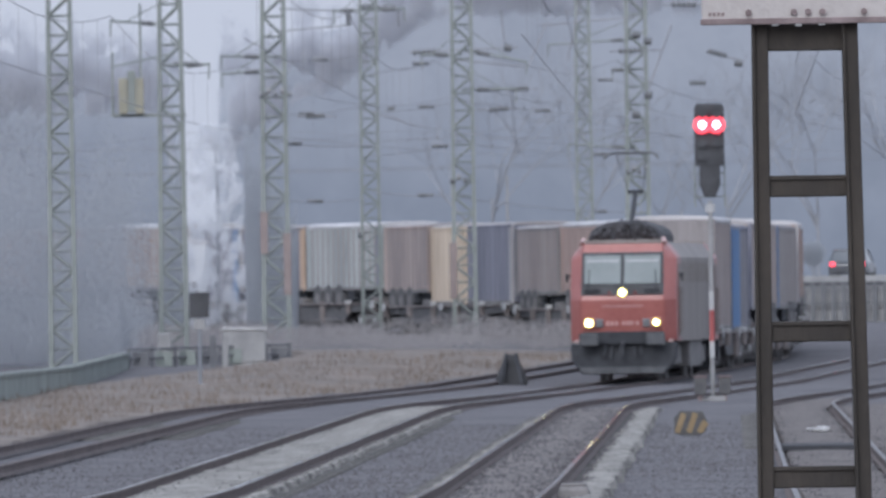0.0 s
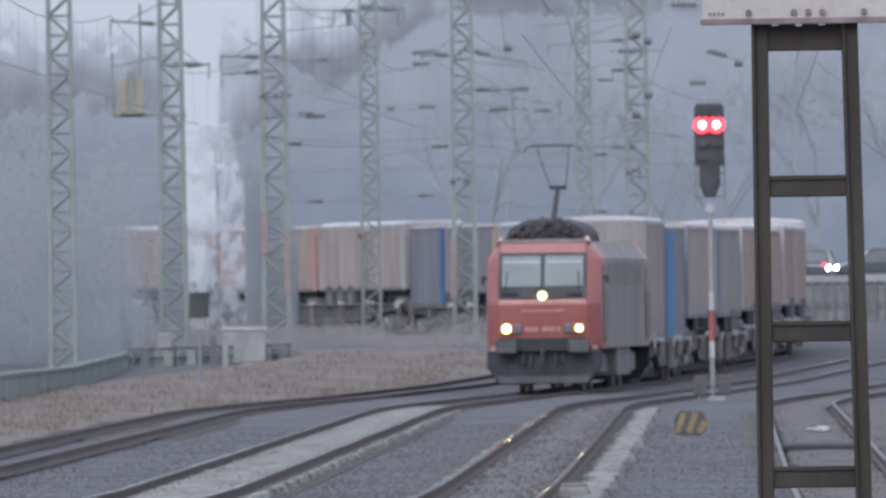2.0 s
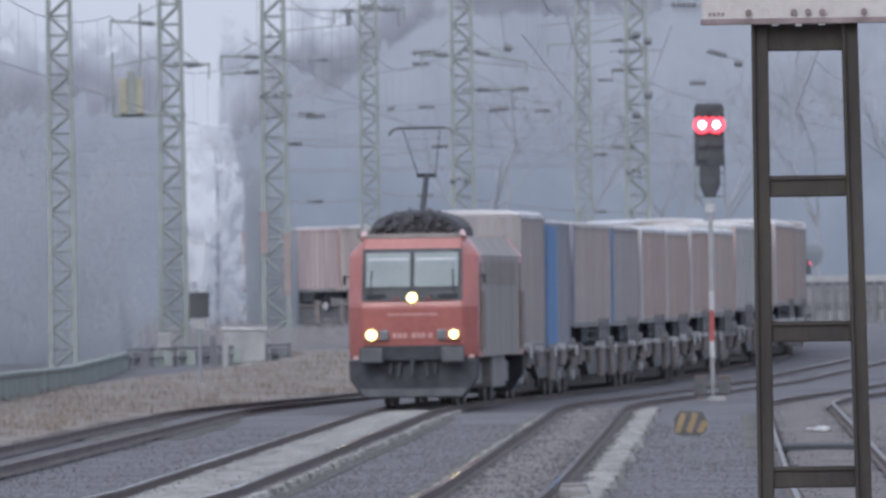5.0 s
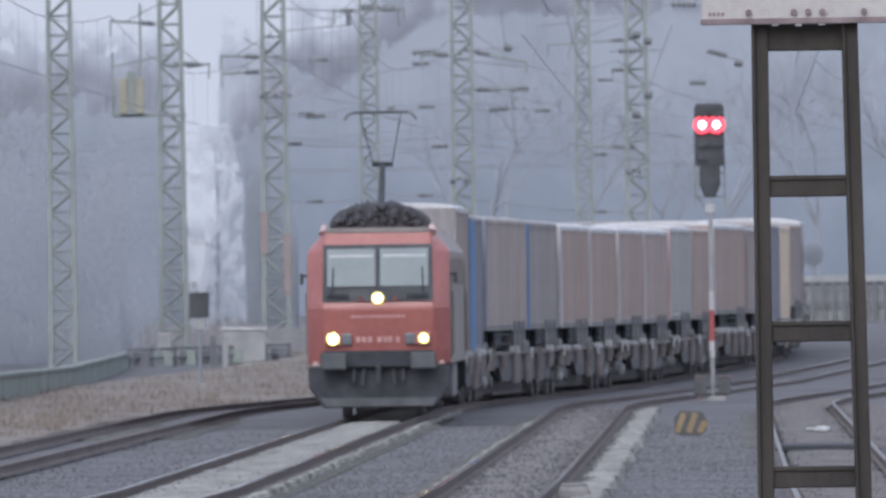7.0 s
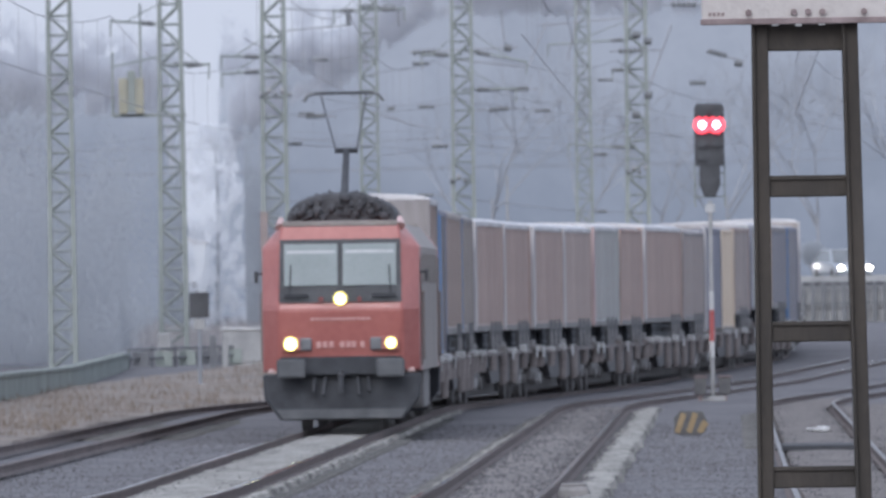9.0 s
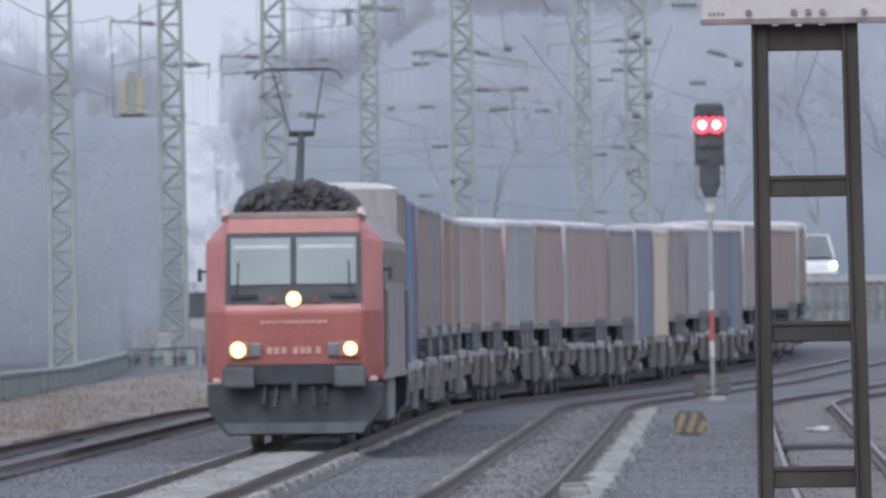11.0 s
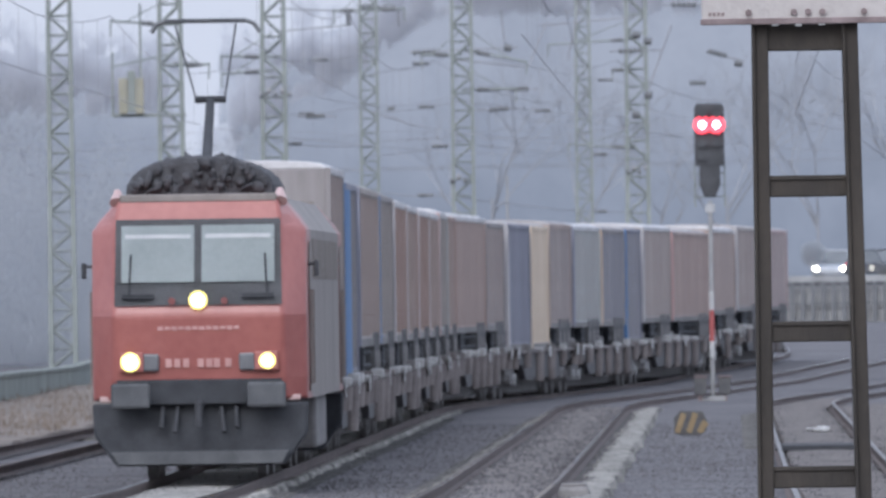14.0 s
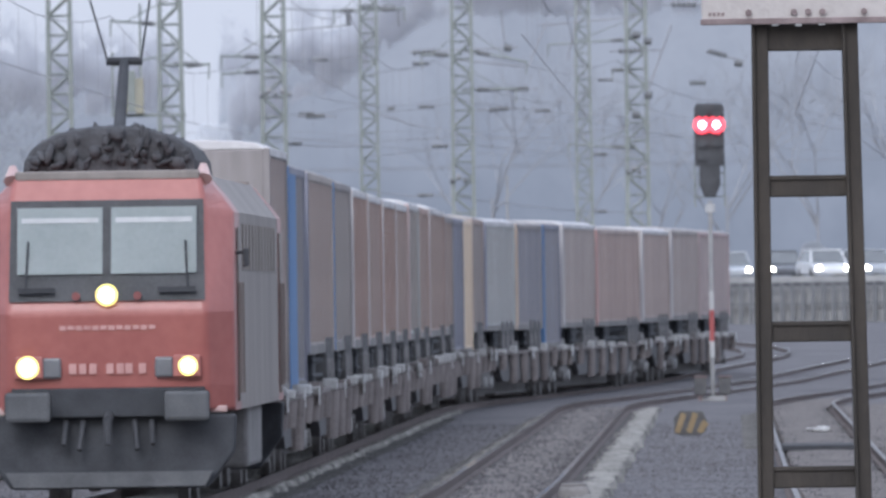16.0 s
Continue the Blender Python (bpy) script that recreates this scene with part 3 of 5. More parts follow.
def load(length, tone, height, seed, strip=None, second=None, trailer=False, bright=False, panel=0.4):
    """A box-shaped load with ribbed sides, corner posts and a cambered pale roof; its front end at y = 0, standing on z = 1.18."""
    rng = random.Random(seed)
    words = {"taupe": "dusty taupe", "brown": "faded brown", "grey": "dirty grey", "slate": "dark slate-grey", "blue": "bright blue", "indigo": "blue-violet", "pink": "faded pinkish", "pale_green": "pale greenish-grey", "orange": "pale orange", "cream": "cream-coloured"}
    kind = "curtain-sided semi-trailer riding on a wagon" if trailer else "ribbed swap body standing on a wagon"
    top = tagged(new("semi_trailer" if trailer else "swap_body"), words[tone] + " " + kind, "semi-trailer" if trailer else "container", "loads of the train")
    w, z0 = 1.255, 1.72 if trailer else 1.24
    height += 0.07 + rng.uniform(-0.05, 0.05)
    zr = height - 0.14
    body = boxes("body", [(-w, w, 0, length, z0, zr)], "body_" + tone, top, bevel=0.02)
    k = max(4, int(length / 0.62))
    bm = bmesh.new()
    quad_box(bm, -0.010, 0.010, -0.1, 0.1, z0 + 0.12, zr - 0.1)
    first = part("side_rib", bm, "body_" + (second or tone), body)
    first.matrix_basis = pose(w, length / k, 0)
    for i in range(1, k):
        for sx in (-1, 1):
            if (i, sx) != (1, 1):
                rib = new("side_rib", first.data)
                rib.parent = body
                rib.matrix_basis = pose(sx * w, length * i / k, 0)
    for y in (-0.02, length - 0.12):
        for sx in (-1, 1):
            boxes("corner_post", [(sx * w - 0.06 if sx > 0 else -w - 0.03, w + 0.03 if sx > 0 else -w + 0.06, y, y + 0.14, z0 - 0.04, zr + 0.02)], "body_" + (strip if strip and y < 0 else tone), body, bevel=0.012)
    if strip:
        for sx in (-1, 1):
            boxes("end_panel", [(sx * (w + 0.012) - 0.012, sx * (w + 0.012) + 0.012, 0.1, 0.1 + panel, z0 + 0.05, zr - 0.05)], "body_" + strip, body, strip + " end panel")
    each_box("top_rail", [(-w - 0.025, -w + 0.05, 0, length, zr - 0.08, zr + 0.03), (w - 0.05, w + 0.025, 0, length, zr - 0.08, zr + 0.03)], "roof_pale" if bright else "body_" + tone, body, bevel=0.01)
    each_box("bottom_rail", [(-w - 0.02, -w + 0.05, 0, length, z0 - 0.06, z0 + 0.08), (w - 0.05, w + 0.02, 0, length, z0 - 0.06, z0 + 0.08)], "wagon_sill", body, bevel=0.01)
    bm = bmesh.new()
    arc = [(-w, zr)] + [(w * math.cos(math.pi * (1 - j / 8)) * 0.97, zr + 0.02 + 0.12 * math.sin(math.pi * j / 8) ** 0.6) for j in range(9)] + [(w, zr)]
    prism(bm, arc, 0.0, length, 0.02)
    part("roof", bm, "roof_pale" if bright else "roof_grime", top, "frosted white cambered roof" if bright else "dull grey cambered roof")
    if trailer:
        # broad near-black box: the shade below the load is put into it
        boxes("chassis", [(-1.02, 1.02, 0.4, length - 0.2, 1.20, 1.69)], "underside_black", top, "trailer chassis, widened and blackened for the shade under the load", bevel=0.03)
        for y in (length - 4.0, length - 2.65, length - 1.3):
            for sx in (-1, 1):
                wheel = rods("road_wheel", [((sx * 0.90, y, 1.36), (sx * 1.29, y, 1.36), 0.53)], "tyre", top, "black trailer tyre", n=20)
                rods("rim", [((sx * 1.27, y, 1.36), (sx * 1.305, y, 1.36), 0.22)], "bogie", wheel, "dull steel rim", n=14)
                boxes("mud_flap", [(sx * 1.08 - 0.18, sx * 1.08 + 0.18, y + 0.58, y + 0.62, 1.2, 1.75)], "underside_black", top)
        each_box("landing_leg", [(sx - 0.08, sx + 0.08, 2.4, 2.62, 1.12, 1.74) for sx in (-1.0, 1.0)], "underside_black", top)
        each_box("tool_box", [(sx - 0.16, sx + 0.16, 3.5, min(5.0, length - 5.0), 1.24, 1.72) for sx in (-1.06, 1.06)], "underside_black", top, "dark pallet box under the trailer", bevel=0.04)
        for sx in (-1.2, 1.2):
            each_rod("side_guard", [((sx, 2.8, z), (sx, length - 4.8, z), 0.045) for z in (1.34, 1.56)], "underside_black", top, n=6)
        boxes("cradle", [(-1.2, 1.2, 0.3, 1.3, 1.14, 1.40)], "bogie", top, "dark support cradle", bevel=0.05)
    else:
        each_box("support_leg", [(sx - 0.08, sx + 0.08, y, y + 0.2, 1.14, 1.26) for sx in (-1.1, 1.1) for y in (0.8, length - 1.0)], "wagon_sill", top)
    return top


# wagons: distance of the front end behind the train's front, length
WAGONS = ((19.6, 16.2), (36.2, 24.2), (60.8, 19.6), (80.8, 19.6), (100.8, 18.2), (119.4, 24.8), (144.5, 20.5), (165.2, 24.7), (190.2, 27.8), (218.4, 11.4), (230.0, 25.6))
# loads: front end, length, tone, roof height, strip, second tone, trailer
LOADS = (
    (20.1, 7.4, "slate", 4.52, None, "taupe", False), (28.1, 7.4, "indigo", 4.33, "blue", "slate", False),
    (36.9, 12.8, "grey", 4.28, "indigo", "taupe", True), (50.2, 9.9, "slate", 4.30, "blue", "grey", True),
    (61.2, 9.4, "taupe", 4.26, "white", "brown", True), (71.1, 9.2, "brown", 4.24, "white", "taupe", True),
    (81.2, 9.2, "taupe", 4.26, "white", "brown", True), (90.9, 9.2, "taupe", 4.26, "white", None, True),
    (101.1, 8.8, "pale_green", 4.26, "pink", "grey", True), (110.5, 8.3, "brown", 4.24, None, "taupe", True),
    (119.8, 14.6, "brown", 4.27, "white", "taupe", True), (135.1, 8.9, "slate", 4.25, None, "taupe", True),
    (144.7, 6.8, "indigo", 4.28, "white", None, False), (152.0, 5.2, "cream", 4.24, None, None, False), (157.7, 7.0, "taupe", 4.26, None, "slate", True),
    (165.5, 9.2, "pale_green", 4.28, "indigo", "grey", True), (175.2, 8.4, "slate", 4.26, "orange", "indigo", True), (184.0, 5.6, "indigo", 4.24, "blue", "slate", False),
    (190.6, 10.9, "grey", 4.28, "white", "taupe", True), (202.1, 15.4, "taupe", 4.26, "red", "brown", True),
    (218.9, 10.5, "taupe", 4.24, "white", None, True),
    (230.3, 11.2, "grey", 4.22, "white", "taupe", True), (242.0, 13.2, "pink", 4.24, None, "grey", True),
)

# loads with frost-white roofs, and a wide end panel
FROSTED = (20.1, 61.2, 71.1, 81.2, 90.9, 101.1, 119.8, 165.5, 190.6, 218.9)
LONG_PANELS = {28.1: 3.2}


def on_rails(front, behind, length):
    """The pose of a vehicle whose front end is `behind` metres after the train's front, which stands at s = front."""
    inset = min(2.2, length * 0.25)
    a = on_line(front - behind - inset)
    b = on_line(front - behind - length + inset)
    d = (a - b).normalized()
    nose = a + d * inset
    return pose(nose.x, nose.y, nose.z, 0, 0, -math.degrees(math.atan2(-d.x, -d.y)))


TRAIN = [(loco(), 0.0, 18.9, 0.0, 18.9)]
for k, (b0, ln) in enumerate(WAGONS):
    TRAIN.append((wagon(ln, 20 + k), b0, ln, b0, ln))
for k, (b0, ln, tone, hgt, strip, second, trailer) in enumerate(LOADS):
    bright, panel = b0 in FROSTED, LONG_PANELS.get(b0, 0.4)
    carrier = [w for w in WAGONS if w[0] <= b0 < w[0] + w[1]][0]
    TRAIN.append((load(ln, tone, hgt, 60 + k, strip, second, trailer, bright, panel), b0, ln, carrier[0], carrier[1]))


# ---- line-side things ----
def lattice_mast(name, x, y, height, w0, w1, label, material="mast_paint"):
    """Four corner angles with zigzag bracing, on a concrete foot."""
    top = tagged(new(name), label, "catenary mast", "catenary masts")
    z = ground_z(y)
    top.matrix_basis = pose(x, y, z)

    def half(h):
        return (w0 + (w1 - w0) * h / height) / 2
    a = max(0.06, w0 * 0.135)
    for sx in (-1, 1):
        for sy in (-1, 1):
            bm = bmesh.new()
            rod(bm, (sx * half(0), sy * half(0), 0), (sx * half(height), sy * half(height), height), a, a * 0.8, n=4)
            part("corner_angle", bm, material, top)
    bm = bmesh.new()
    h, flip = 0.3, 1
    while h < height - 0.6:
        g = h + w0 * 0.8
        for s in (-1, 1):
            rod(bm, (-flip * half(h), s * half(h), h), (flip * half(g), s * half(g), g), a * 0.42, n=4)
            rod(bm, (s * half(h), -flip * half(h), h), (s * half(g), flip * half(g), g), a * 0.42, n=4)
            rod(bm, (-half(g), s * half(g), g), (half(g), s * half(g), g), a * 0.3, n=4)
        h, flip = g, -flip
    tagged(part("bracing", bm, material, top), kind="stuff")
    boxes("footing", [(-w0 * 0.8, w0 * 0.8, -w0 * 0.8, w0 * 0.8, -0.4, 0.25)], "concrete", top, bevel=0.04)
    return top


def bracket(parent, z, reach, drop, sx):
    """A mast bracket with tie, arm and insulator, reaching along x."""
    rods("bracket_arm", [((0, 0, z), (sx * reach, 0, z + drop), 0.04), ((0, 0, z + 0.9), (sx * reach * 0.75, 0, z + drop * 0.75), 0.02), ((sx * reach, 0, z + drop + 0.05), (sx * reach, 0, z + drop - 0.5), 0.03)], "mast_paint", parent)
    x = sx * 0.55
    rods("insulator", [((x, 0, z + drop * 0.55 / reach), (x + sx * 0.5, 0, z + drop * 1.05 / reach), 0.09, 0.075)], "insulator", parent, n=10)


def main_signal():
    top = tagged(new("light_signal"), "black light signal showing two red lamps on a red-and-white pole", "railway signal")
    top.matrix_basis = pose(6.49, 345, ground_z(345) - 0.05)
    rods("pole", [((0, 0, 0), (0, 0, 4.9), 0.055)], "concrete", top, n=12)
    for z0, z1, m in ((1.1, 1.5, "signal_white"), (1.5, 2.25, "signal_red"), (2.25, 2.7, "signal_white")):
        rods("pole_band", [((0, 0, z0), (0, 0, z1), 0.062)], m, top, "white band" if m == "signal_white" else "faded red band", n=12)
    rods("pole_collar", [((0, 0, 4.62), (0, 0, 4.82), 0.12)], "signal_white", top, "pale collar", n=12)
    bm = bmesh.new()
    prism(bm, ((-0.36, 5.75), (0.36, 5.75), (0.36, 7.15), (0.30, 7.26), (-0.30, 7.26), (-0.36, 7.15)), -0.06, 0.12, 0.02)
    head = part("signal_screen", bm, "signal_black", top, "black signal screen")
    for x in (-0.17, 0.17):
        # the wide disc glows only to draw the lens's red halo
        rods("lamp_hood", [((x, -0.06, 6.74), (x, -0.20, 6.74), 0.225, 0.20)], "red_halo", head, "glowing red disc in place of the lamp's halo", n=20)
        rods("lens", [((x, -0.18, 6.74), (x, -0.22, 6.74), 0.088)], "red_lens", head, "burning red lens", n=20)
        rods("hood_roof", [((x, -0.06, 7.06), (x, -0.34, 7.04), 0.10, 0.13)], "signal_black", head, n=12)
    for x, z in ((-0.17, 6.3), (0.17, 6.3), (-0.17, 5.98)):
        rods("dark_lamp", [((x, -0.05, z), (x, -0.16, z), 0.11)], "signal_black", head, "unlit dark lamp", n=16)
    bm = bmesh.new()
    prism(bm, ((-0.14, 5.0), (0.14, 5.0), (0.25, 5.3), (0.25, 5.76), (-0.25, 5.76), (-0.25, 5.3)), -0.05, 0.2, 0.02)
    part("lower_screen", bm, "signal_black", top, "small dark auxiliary screen")
    each_rod("ladder_rail", [((sx, 0.22, 4.75), (sx, 0.22, 5.8), 0.02) for sx in (-0.36, 0.36)], "mast_paint", top)
    each_rod("rung", [((-0.36, 0.22, 5.0 + 0.28 * k), (0.36, 0.22, 5.0 + 0.28 * k), 0.015) for k in range(3)], "mast_paint", top)
    boxes("footing", [(-0.3, 0.3, -0.3, 0.3, -0.3, 0.16)], "concrete", top, bevel=0.03)
    box_a = tagged(boxes("relay_box", [(-0.15, 0.15, -0.12, 0.12, 0.1, 0.52)], "tyre", None, bevel=0.03), "small dark relay box beside the signal pole", "relay box")
    boxes("lid", [(-0.17, 0.17, -0.14, 0.14, 0.52, 0.56)], "sign_dirt", box_a)
    boxes("leg", [(-0.05, 0.05, -0.05, 0.05, -0.1, 0.1)], "sign_dirt", box_a)
    box_a.matrix_basis = pose(6.18, 344.6, ground_z(345) + 0.05)
    copy_thing(box_a, pose(6.78, 344.8, ground_z(345) + 0.05))


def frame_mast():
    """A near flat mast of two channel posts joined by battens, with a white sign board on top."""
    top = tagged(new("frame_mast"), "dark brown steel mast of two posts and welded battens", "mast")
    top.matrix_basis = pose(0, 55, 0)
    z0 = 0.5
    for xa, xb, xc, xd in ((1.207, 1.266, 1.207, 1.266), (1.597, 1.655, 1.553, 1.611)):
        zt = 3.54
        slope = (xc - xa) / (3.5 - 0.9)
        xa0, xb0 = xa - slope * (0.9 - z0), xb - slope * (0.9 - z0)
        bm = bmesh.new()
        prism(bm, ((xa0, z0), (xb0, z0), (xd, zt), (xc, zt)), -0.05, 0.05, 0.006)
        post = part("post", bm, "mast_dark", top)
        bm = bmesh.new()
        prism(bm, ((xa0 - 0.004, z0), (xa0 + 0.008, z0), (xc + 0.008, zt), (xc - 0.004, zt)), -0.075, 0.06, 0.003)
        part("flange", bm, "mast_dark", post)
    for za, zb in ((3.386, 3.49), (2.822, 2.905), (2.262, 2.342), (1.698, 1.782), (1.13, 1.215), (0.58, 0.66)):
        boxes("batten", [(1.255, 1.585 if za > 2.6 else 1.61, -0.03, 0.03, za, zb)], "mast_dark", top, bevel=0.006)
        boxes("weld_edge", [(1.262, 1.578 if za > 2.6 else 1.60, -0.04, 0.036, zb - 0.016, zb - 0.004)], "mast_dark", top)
    sign = tagged(new("sign_board"), "dirty white sign board bolted on top of the mast", "sign")
    sign.matrix_basis = pose(1.36, 54.9, 3.5)
    boxes("board", [(-0.35, 0.72, -0.012, 0.012, 0.0, 0.75)], "sign_white", sign, bevel=0.008)
    boxes("edge_profile", [(-0.355, 0.725, -0.018, 0.018, -0.012, 0.012)], "sign_dirt", sign, bevel=0.004)
    for x in (-0.17, 0.005, 0.06, 0.115, 0.275):
        rods("bolt", [((x, -0.01, 0.034), (x, -0.026, 0.034), 0.013)], "sign_dirt", sign, "rusty bolt", n=8)
    for k in range(4):
        boxes("small_mark", [(-0.325 + 0.017 * k, -0.313 + 0.017 * k, -0.0145, -0.011, 0.022, 0.036)], "sign_dirt", sign)
    each_box("clamp", [(-0.13, -0.09, 0.012, 0.06, -0.01, 0.1), (0.2, 0.24, 0.012, 0.06, -0.01, 0.1)], "sign_dirt", sign)
    each_box("frayed_edge", [(-0.08 + 0.09 * k, -0.055 + 0.09 * k, -0.015, 0.02, -0.018 - 0.003 * (k % 2), -0.011) for k in range(3)], "concrete", sign)


def striped_marker():
    top = tagged(new("striped_marker"), "rounded yellow-and-black striped marker board on the ballast", "marker board")
    top.matrix_basis = pose(4.64, 270, ground_z(270))
    bm = bmesh.new()
    prism(bm, ((-0.30, 0.06), (-0.16, 0.0), (0.18, 0.0), (0.31, 0.08), (0.33, 0.26), (0.24, 0.46), (-0.18, 0.48), (-0.31, 0.34)), 0, 0.1, 0.02)
    part("board", bm, "stripe_black", top, "black board")
    for x in (-0.20, 0.02, 0.22):
        bm = bmesh.new()
        prism(bm, ((x - 0.10, 0.08), (x, 0.04), (x + 0.13, 0.40 if x < 0.2 else 0.22), (x + 0.03, 0.44 if x < 0.2 else 0.30)), -0.012, 0.01)
        part("stripe", bm, "stripe_yellow", top, "dirty yellow diagonal stripe")


def buffer_stop():
    top = tagged(new("buffer_stop"), "black triangular rail buffer stop at a siding's end", "buffer stop")
    top.matrix_basis = pose(1.87, 400, ground_z(400))
    for x in (-0.32, 0.32):
        each_rod("strut", [((x, -0.9, 0), (x * 0.4, 0, 0.85), 0.07), ((x, 0.7, 0), (x * 0.4, 0, 0.85), 0.07)], "loco_dark", top, n=4)
    bm = bmesh.new()
    prism(bm, ((-0.48, 0.0), (0.48, 0.0), (0.40, 0.3), (0.12, 0.86), (-0.12, 0.86), (-0.40, 0.3)), -0.1, 0.1, 0.02)
    part("beam", bm, "signal_black", top)


def plate_signal():
    top = tagged(new("plate_signal"), "dark square signal plate seen from behind on a pale post", "railway signal")
    top.matrix_basis = pose(-6.87, 400, ground_z(400))
    rods("post", [((0, 0.05, 0), (0, 0.05, 2.2), 0.05)], "bush", top, n=10)
    boxes("plate", [(-0.28, 0.28, -0.04, 0.02, 2.0, 2.72)], "signal_black", top, bevel=0.02)
    boxes("pale_panel", [(-0.16, 0.16, -0.02, 0.03, 1.68, 1.96)], "concrete", top, "pale small panel below")
    boxes("footing", [(-0.2, 0.2, -0.2, 0.2, -0.2, 0.15)], "concrete", top, bevel=0.02)


def left_bank():
    # dry grass bank beyond the last track
    ob = ribbon("grass_bank", -15.5, -6.1, -95, 225, 0.06, -0.12, "dry_grass", rough=0.5, step=2.0, crown=0.06, seed=4)
    tagged(ob, "brown withered grass bank beside the tracks", "grass bank", kind="structure")
    rng = random.Random(11)
    vs, fs = [], []
    for k in range(15000):
        s = rng.uniform(-80, 120)
        o = -15 + 8.7 * rng.random() ** 0.8
        p = on_line(s, o, -0.12 + 0.18 * (-6.1 - o) / 9.4)
        if noise.noise((p.x * 0.5, p.y * 0.15, 1)) < -0.15:
            continue
        h = rng.uniform(0.06, 0.26)
        a = rng.random() * 3.14
        w = rng.uniform(0.01, 0.03)
        dx, dy = math.cos(a) * w, math.sin(a) * w
        n0 = len(vs)
        vs += [(p.x - dx, p.y - dy, p.z - 0.06), (p.x + dx, p.y + dy, p.z - 0.06), (p.x + rng.uniform(-0.12, 0.12), p.y + rng.uniform(-0.1, 0.1), p.z + h)]
        fs.append((n0, n0 + 1, n0 + 2))
    me = bpy.data.meshes.new("withered_grass")
    me.from_pydata(vs, [], fs)
    me.materials.append(M["grass_blades"])
    tagged(new("withered_grass", me), "thin withered brown grass on the bank", "grass", kind="stuff")
    # low mossy wall with a coping, bending with the bank
    wall = tagged(new("low_wall"), "low mossy greenish concrete wall behind the bank", "wall", kind="structure")
    pts = [Vector((-12.6, 318, 0)), Vector((-11.2, 350, 0)), Vector((-10.6, 400, 0)), Vector((-10.2, 455, 0))]
    for a, b in zip(pts, pts[1:]):
        n = 6
        for k in range(n):
            p, q = a.lerp(b, k / n), a.lerp(b, (k + 0.985) / n)
            zb = ground_z(p.y)
            bm = bmesh.new()
            h = 0.86 - 0.42 * (p.y - 318) / 137
            for w, z0, z1 in ((0.12, -0.3, h), (0.17, h, h + 0.09)):
                v = []
                for z in (z0, z1):
                    for e, sgn in ((p, -1), (q, -1), (q, 1), (p, 1)):
                        v.append(bm.verts.new((e.x + sgn * w, e.y, zb + z)))
                for idx in ((0, 1, 2, 3), (4, 5, 6, 7), (0, 1, 5, 4), (1, 2, 6, 5), (2, 3, 7, 6), (3, 0, 4, 7)):
                    bm.faces.new([v[i] for i in idx])
            bmesh.ops.recalc_face_normals(bm, faces=bm.faces[:])
            part("wall_panel", bm, "green_wall", wall)
    # railing with posts
    fence = tagged(new("railing"), "weathered grey railing with posts behind the bank", "fence", kind="structure")
    for k in range(8):
        x, y = -10.1 + 0.72 * k, 455 + 1.5 * k
        z = ground_z(y)
        boxes("post", [(x - 0.06, x + 0.06, y - 0.06, y + 0.06, z - 0.1, z + 0.66)], "fence_paint", fence, bevel=0.01)
        if k < 7:
            x2, y2 = x + 0.72, y + 1.5
            each_rod("rail_bar", [((x, y, z + h), (x2, y2, ground_z(y2) + h), 0.04) for h in (0.3, 0.6)], "fence_paint", fence)
            each_box("panel", [(x + 0.1, x + 0.64, y + 0.7, y + 0.76, z + 0.05, z + 0.52)], "green_wall" if k % 3 else "fence_paint", fence)
    cab = tagged(new("equipment_cabinet"), "pale grey low equipment cabinet by the railing", "cabinet")
    cab.matrix_basis = pose(-6.5, 462, ground_z(462))
    boxes("body", [(-0.7, 0.7, -0.25, 0.25, 0.1, 1.12)], "concrete", cab, bevel=0.03)
    boxes("lid", [(-0.76, 0.76, -0.3, 0.3, 1.12, 1.2)], "signal_white", cab, "pale lid", bevel=0.02)
    boxes("plinth", [(-0.65, 0.65, -0.22, 0.22, -0.15, 0.1)], "concrete", cab)
    for x, y in ((-7.35, 452), (-6.95, 452)):
        post = tagged(boxes("marker_post", [(-0.1, 0.1, -0.08, 0.08, -0.2, 1.05)], "fence_paint" if x < -7 else "concrete", None, bevel=0.02), "short dark marker post" if x < -7 else "short pale marker post", "post")
        post.matrix_basis = pose(x, y, ground_z(y))
    pb = tagged(boxes("stone_post", [(-0.22, 0.22, -0.2, 0.2, -0.2, 1.1)], "concrete", None, bevel=0.05), "pale stone post at the wall's end", "post")
    pb.matrix_basis = pose(-9.0, 458, ground_z(458))


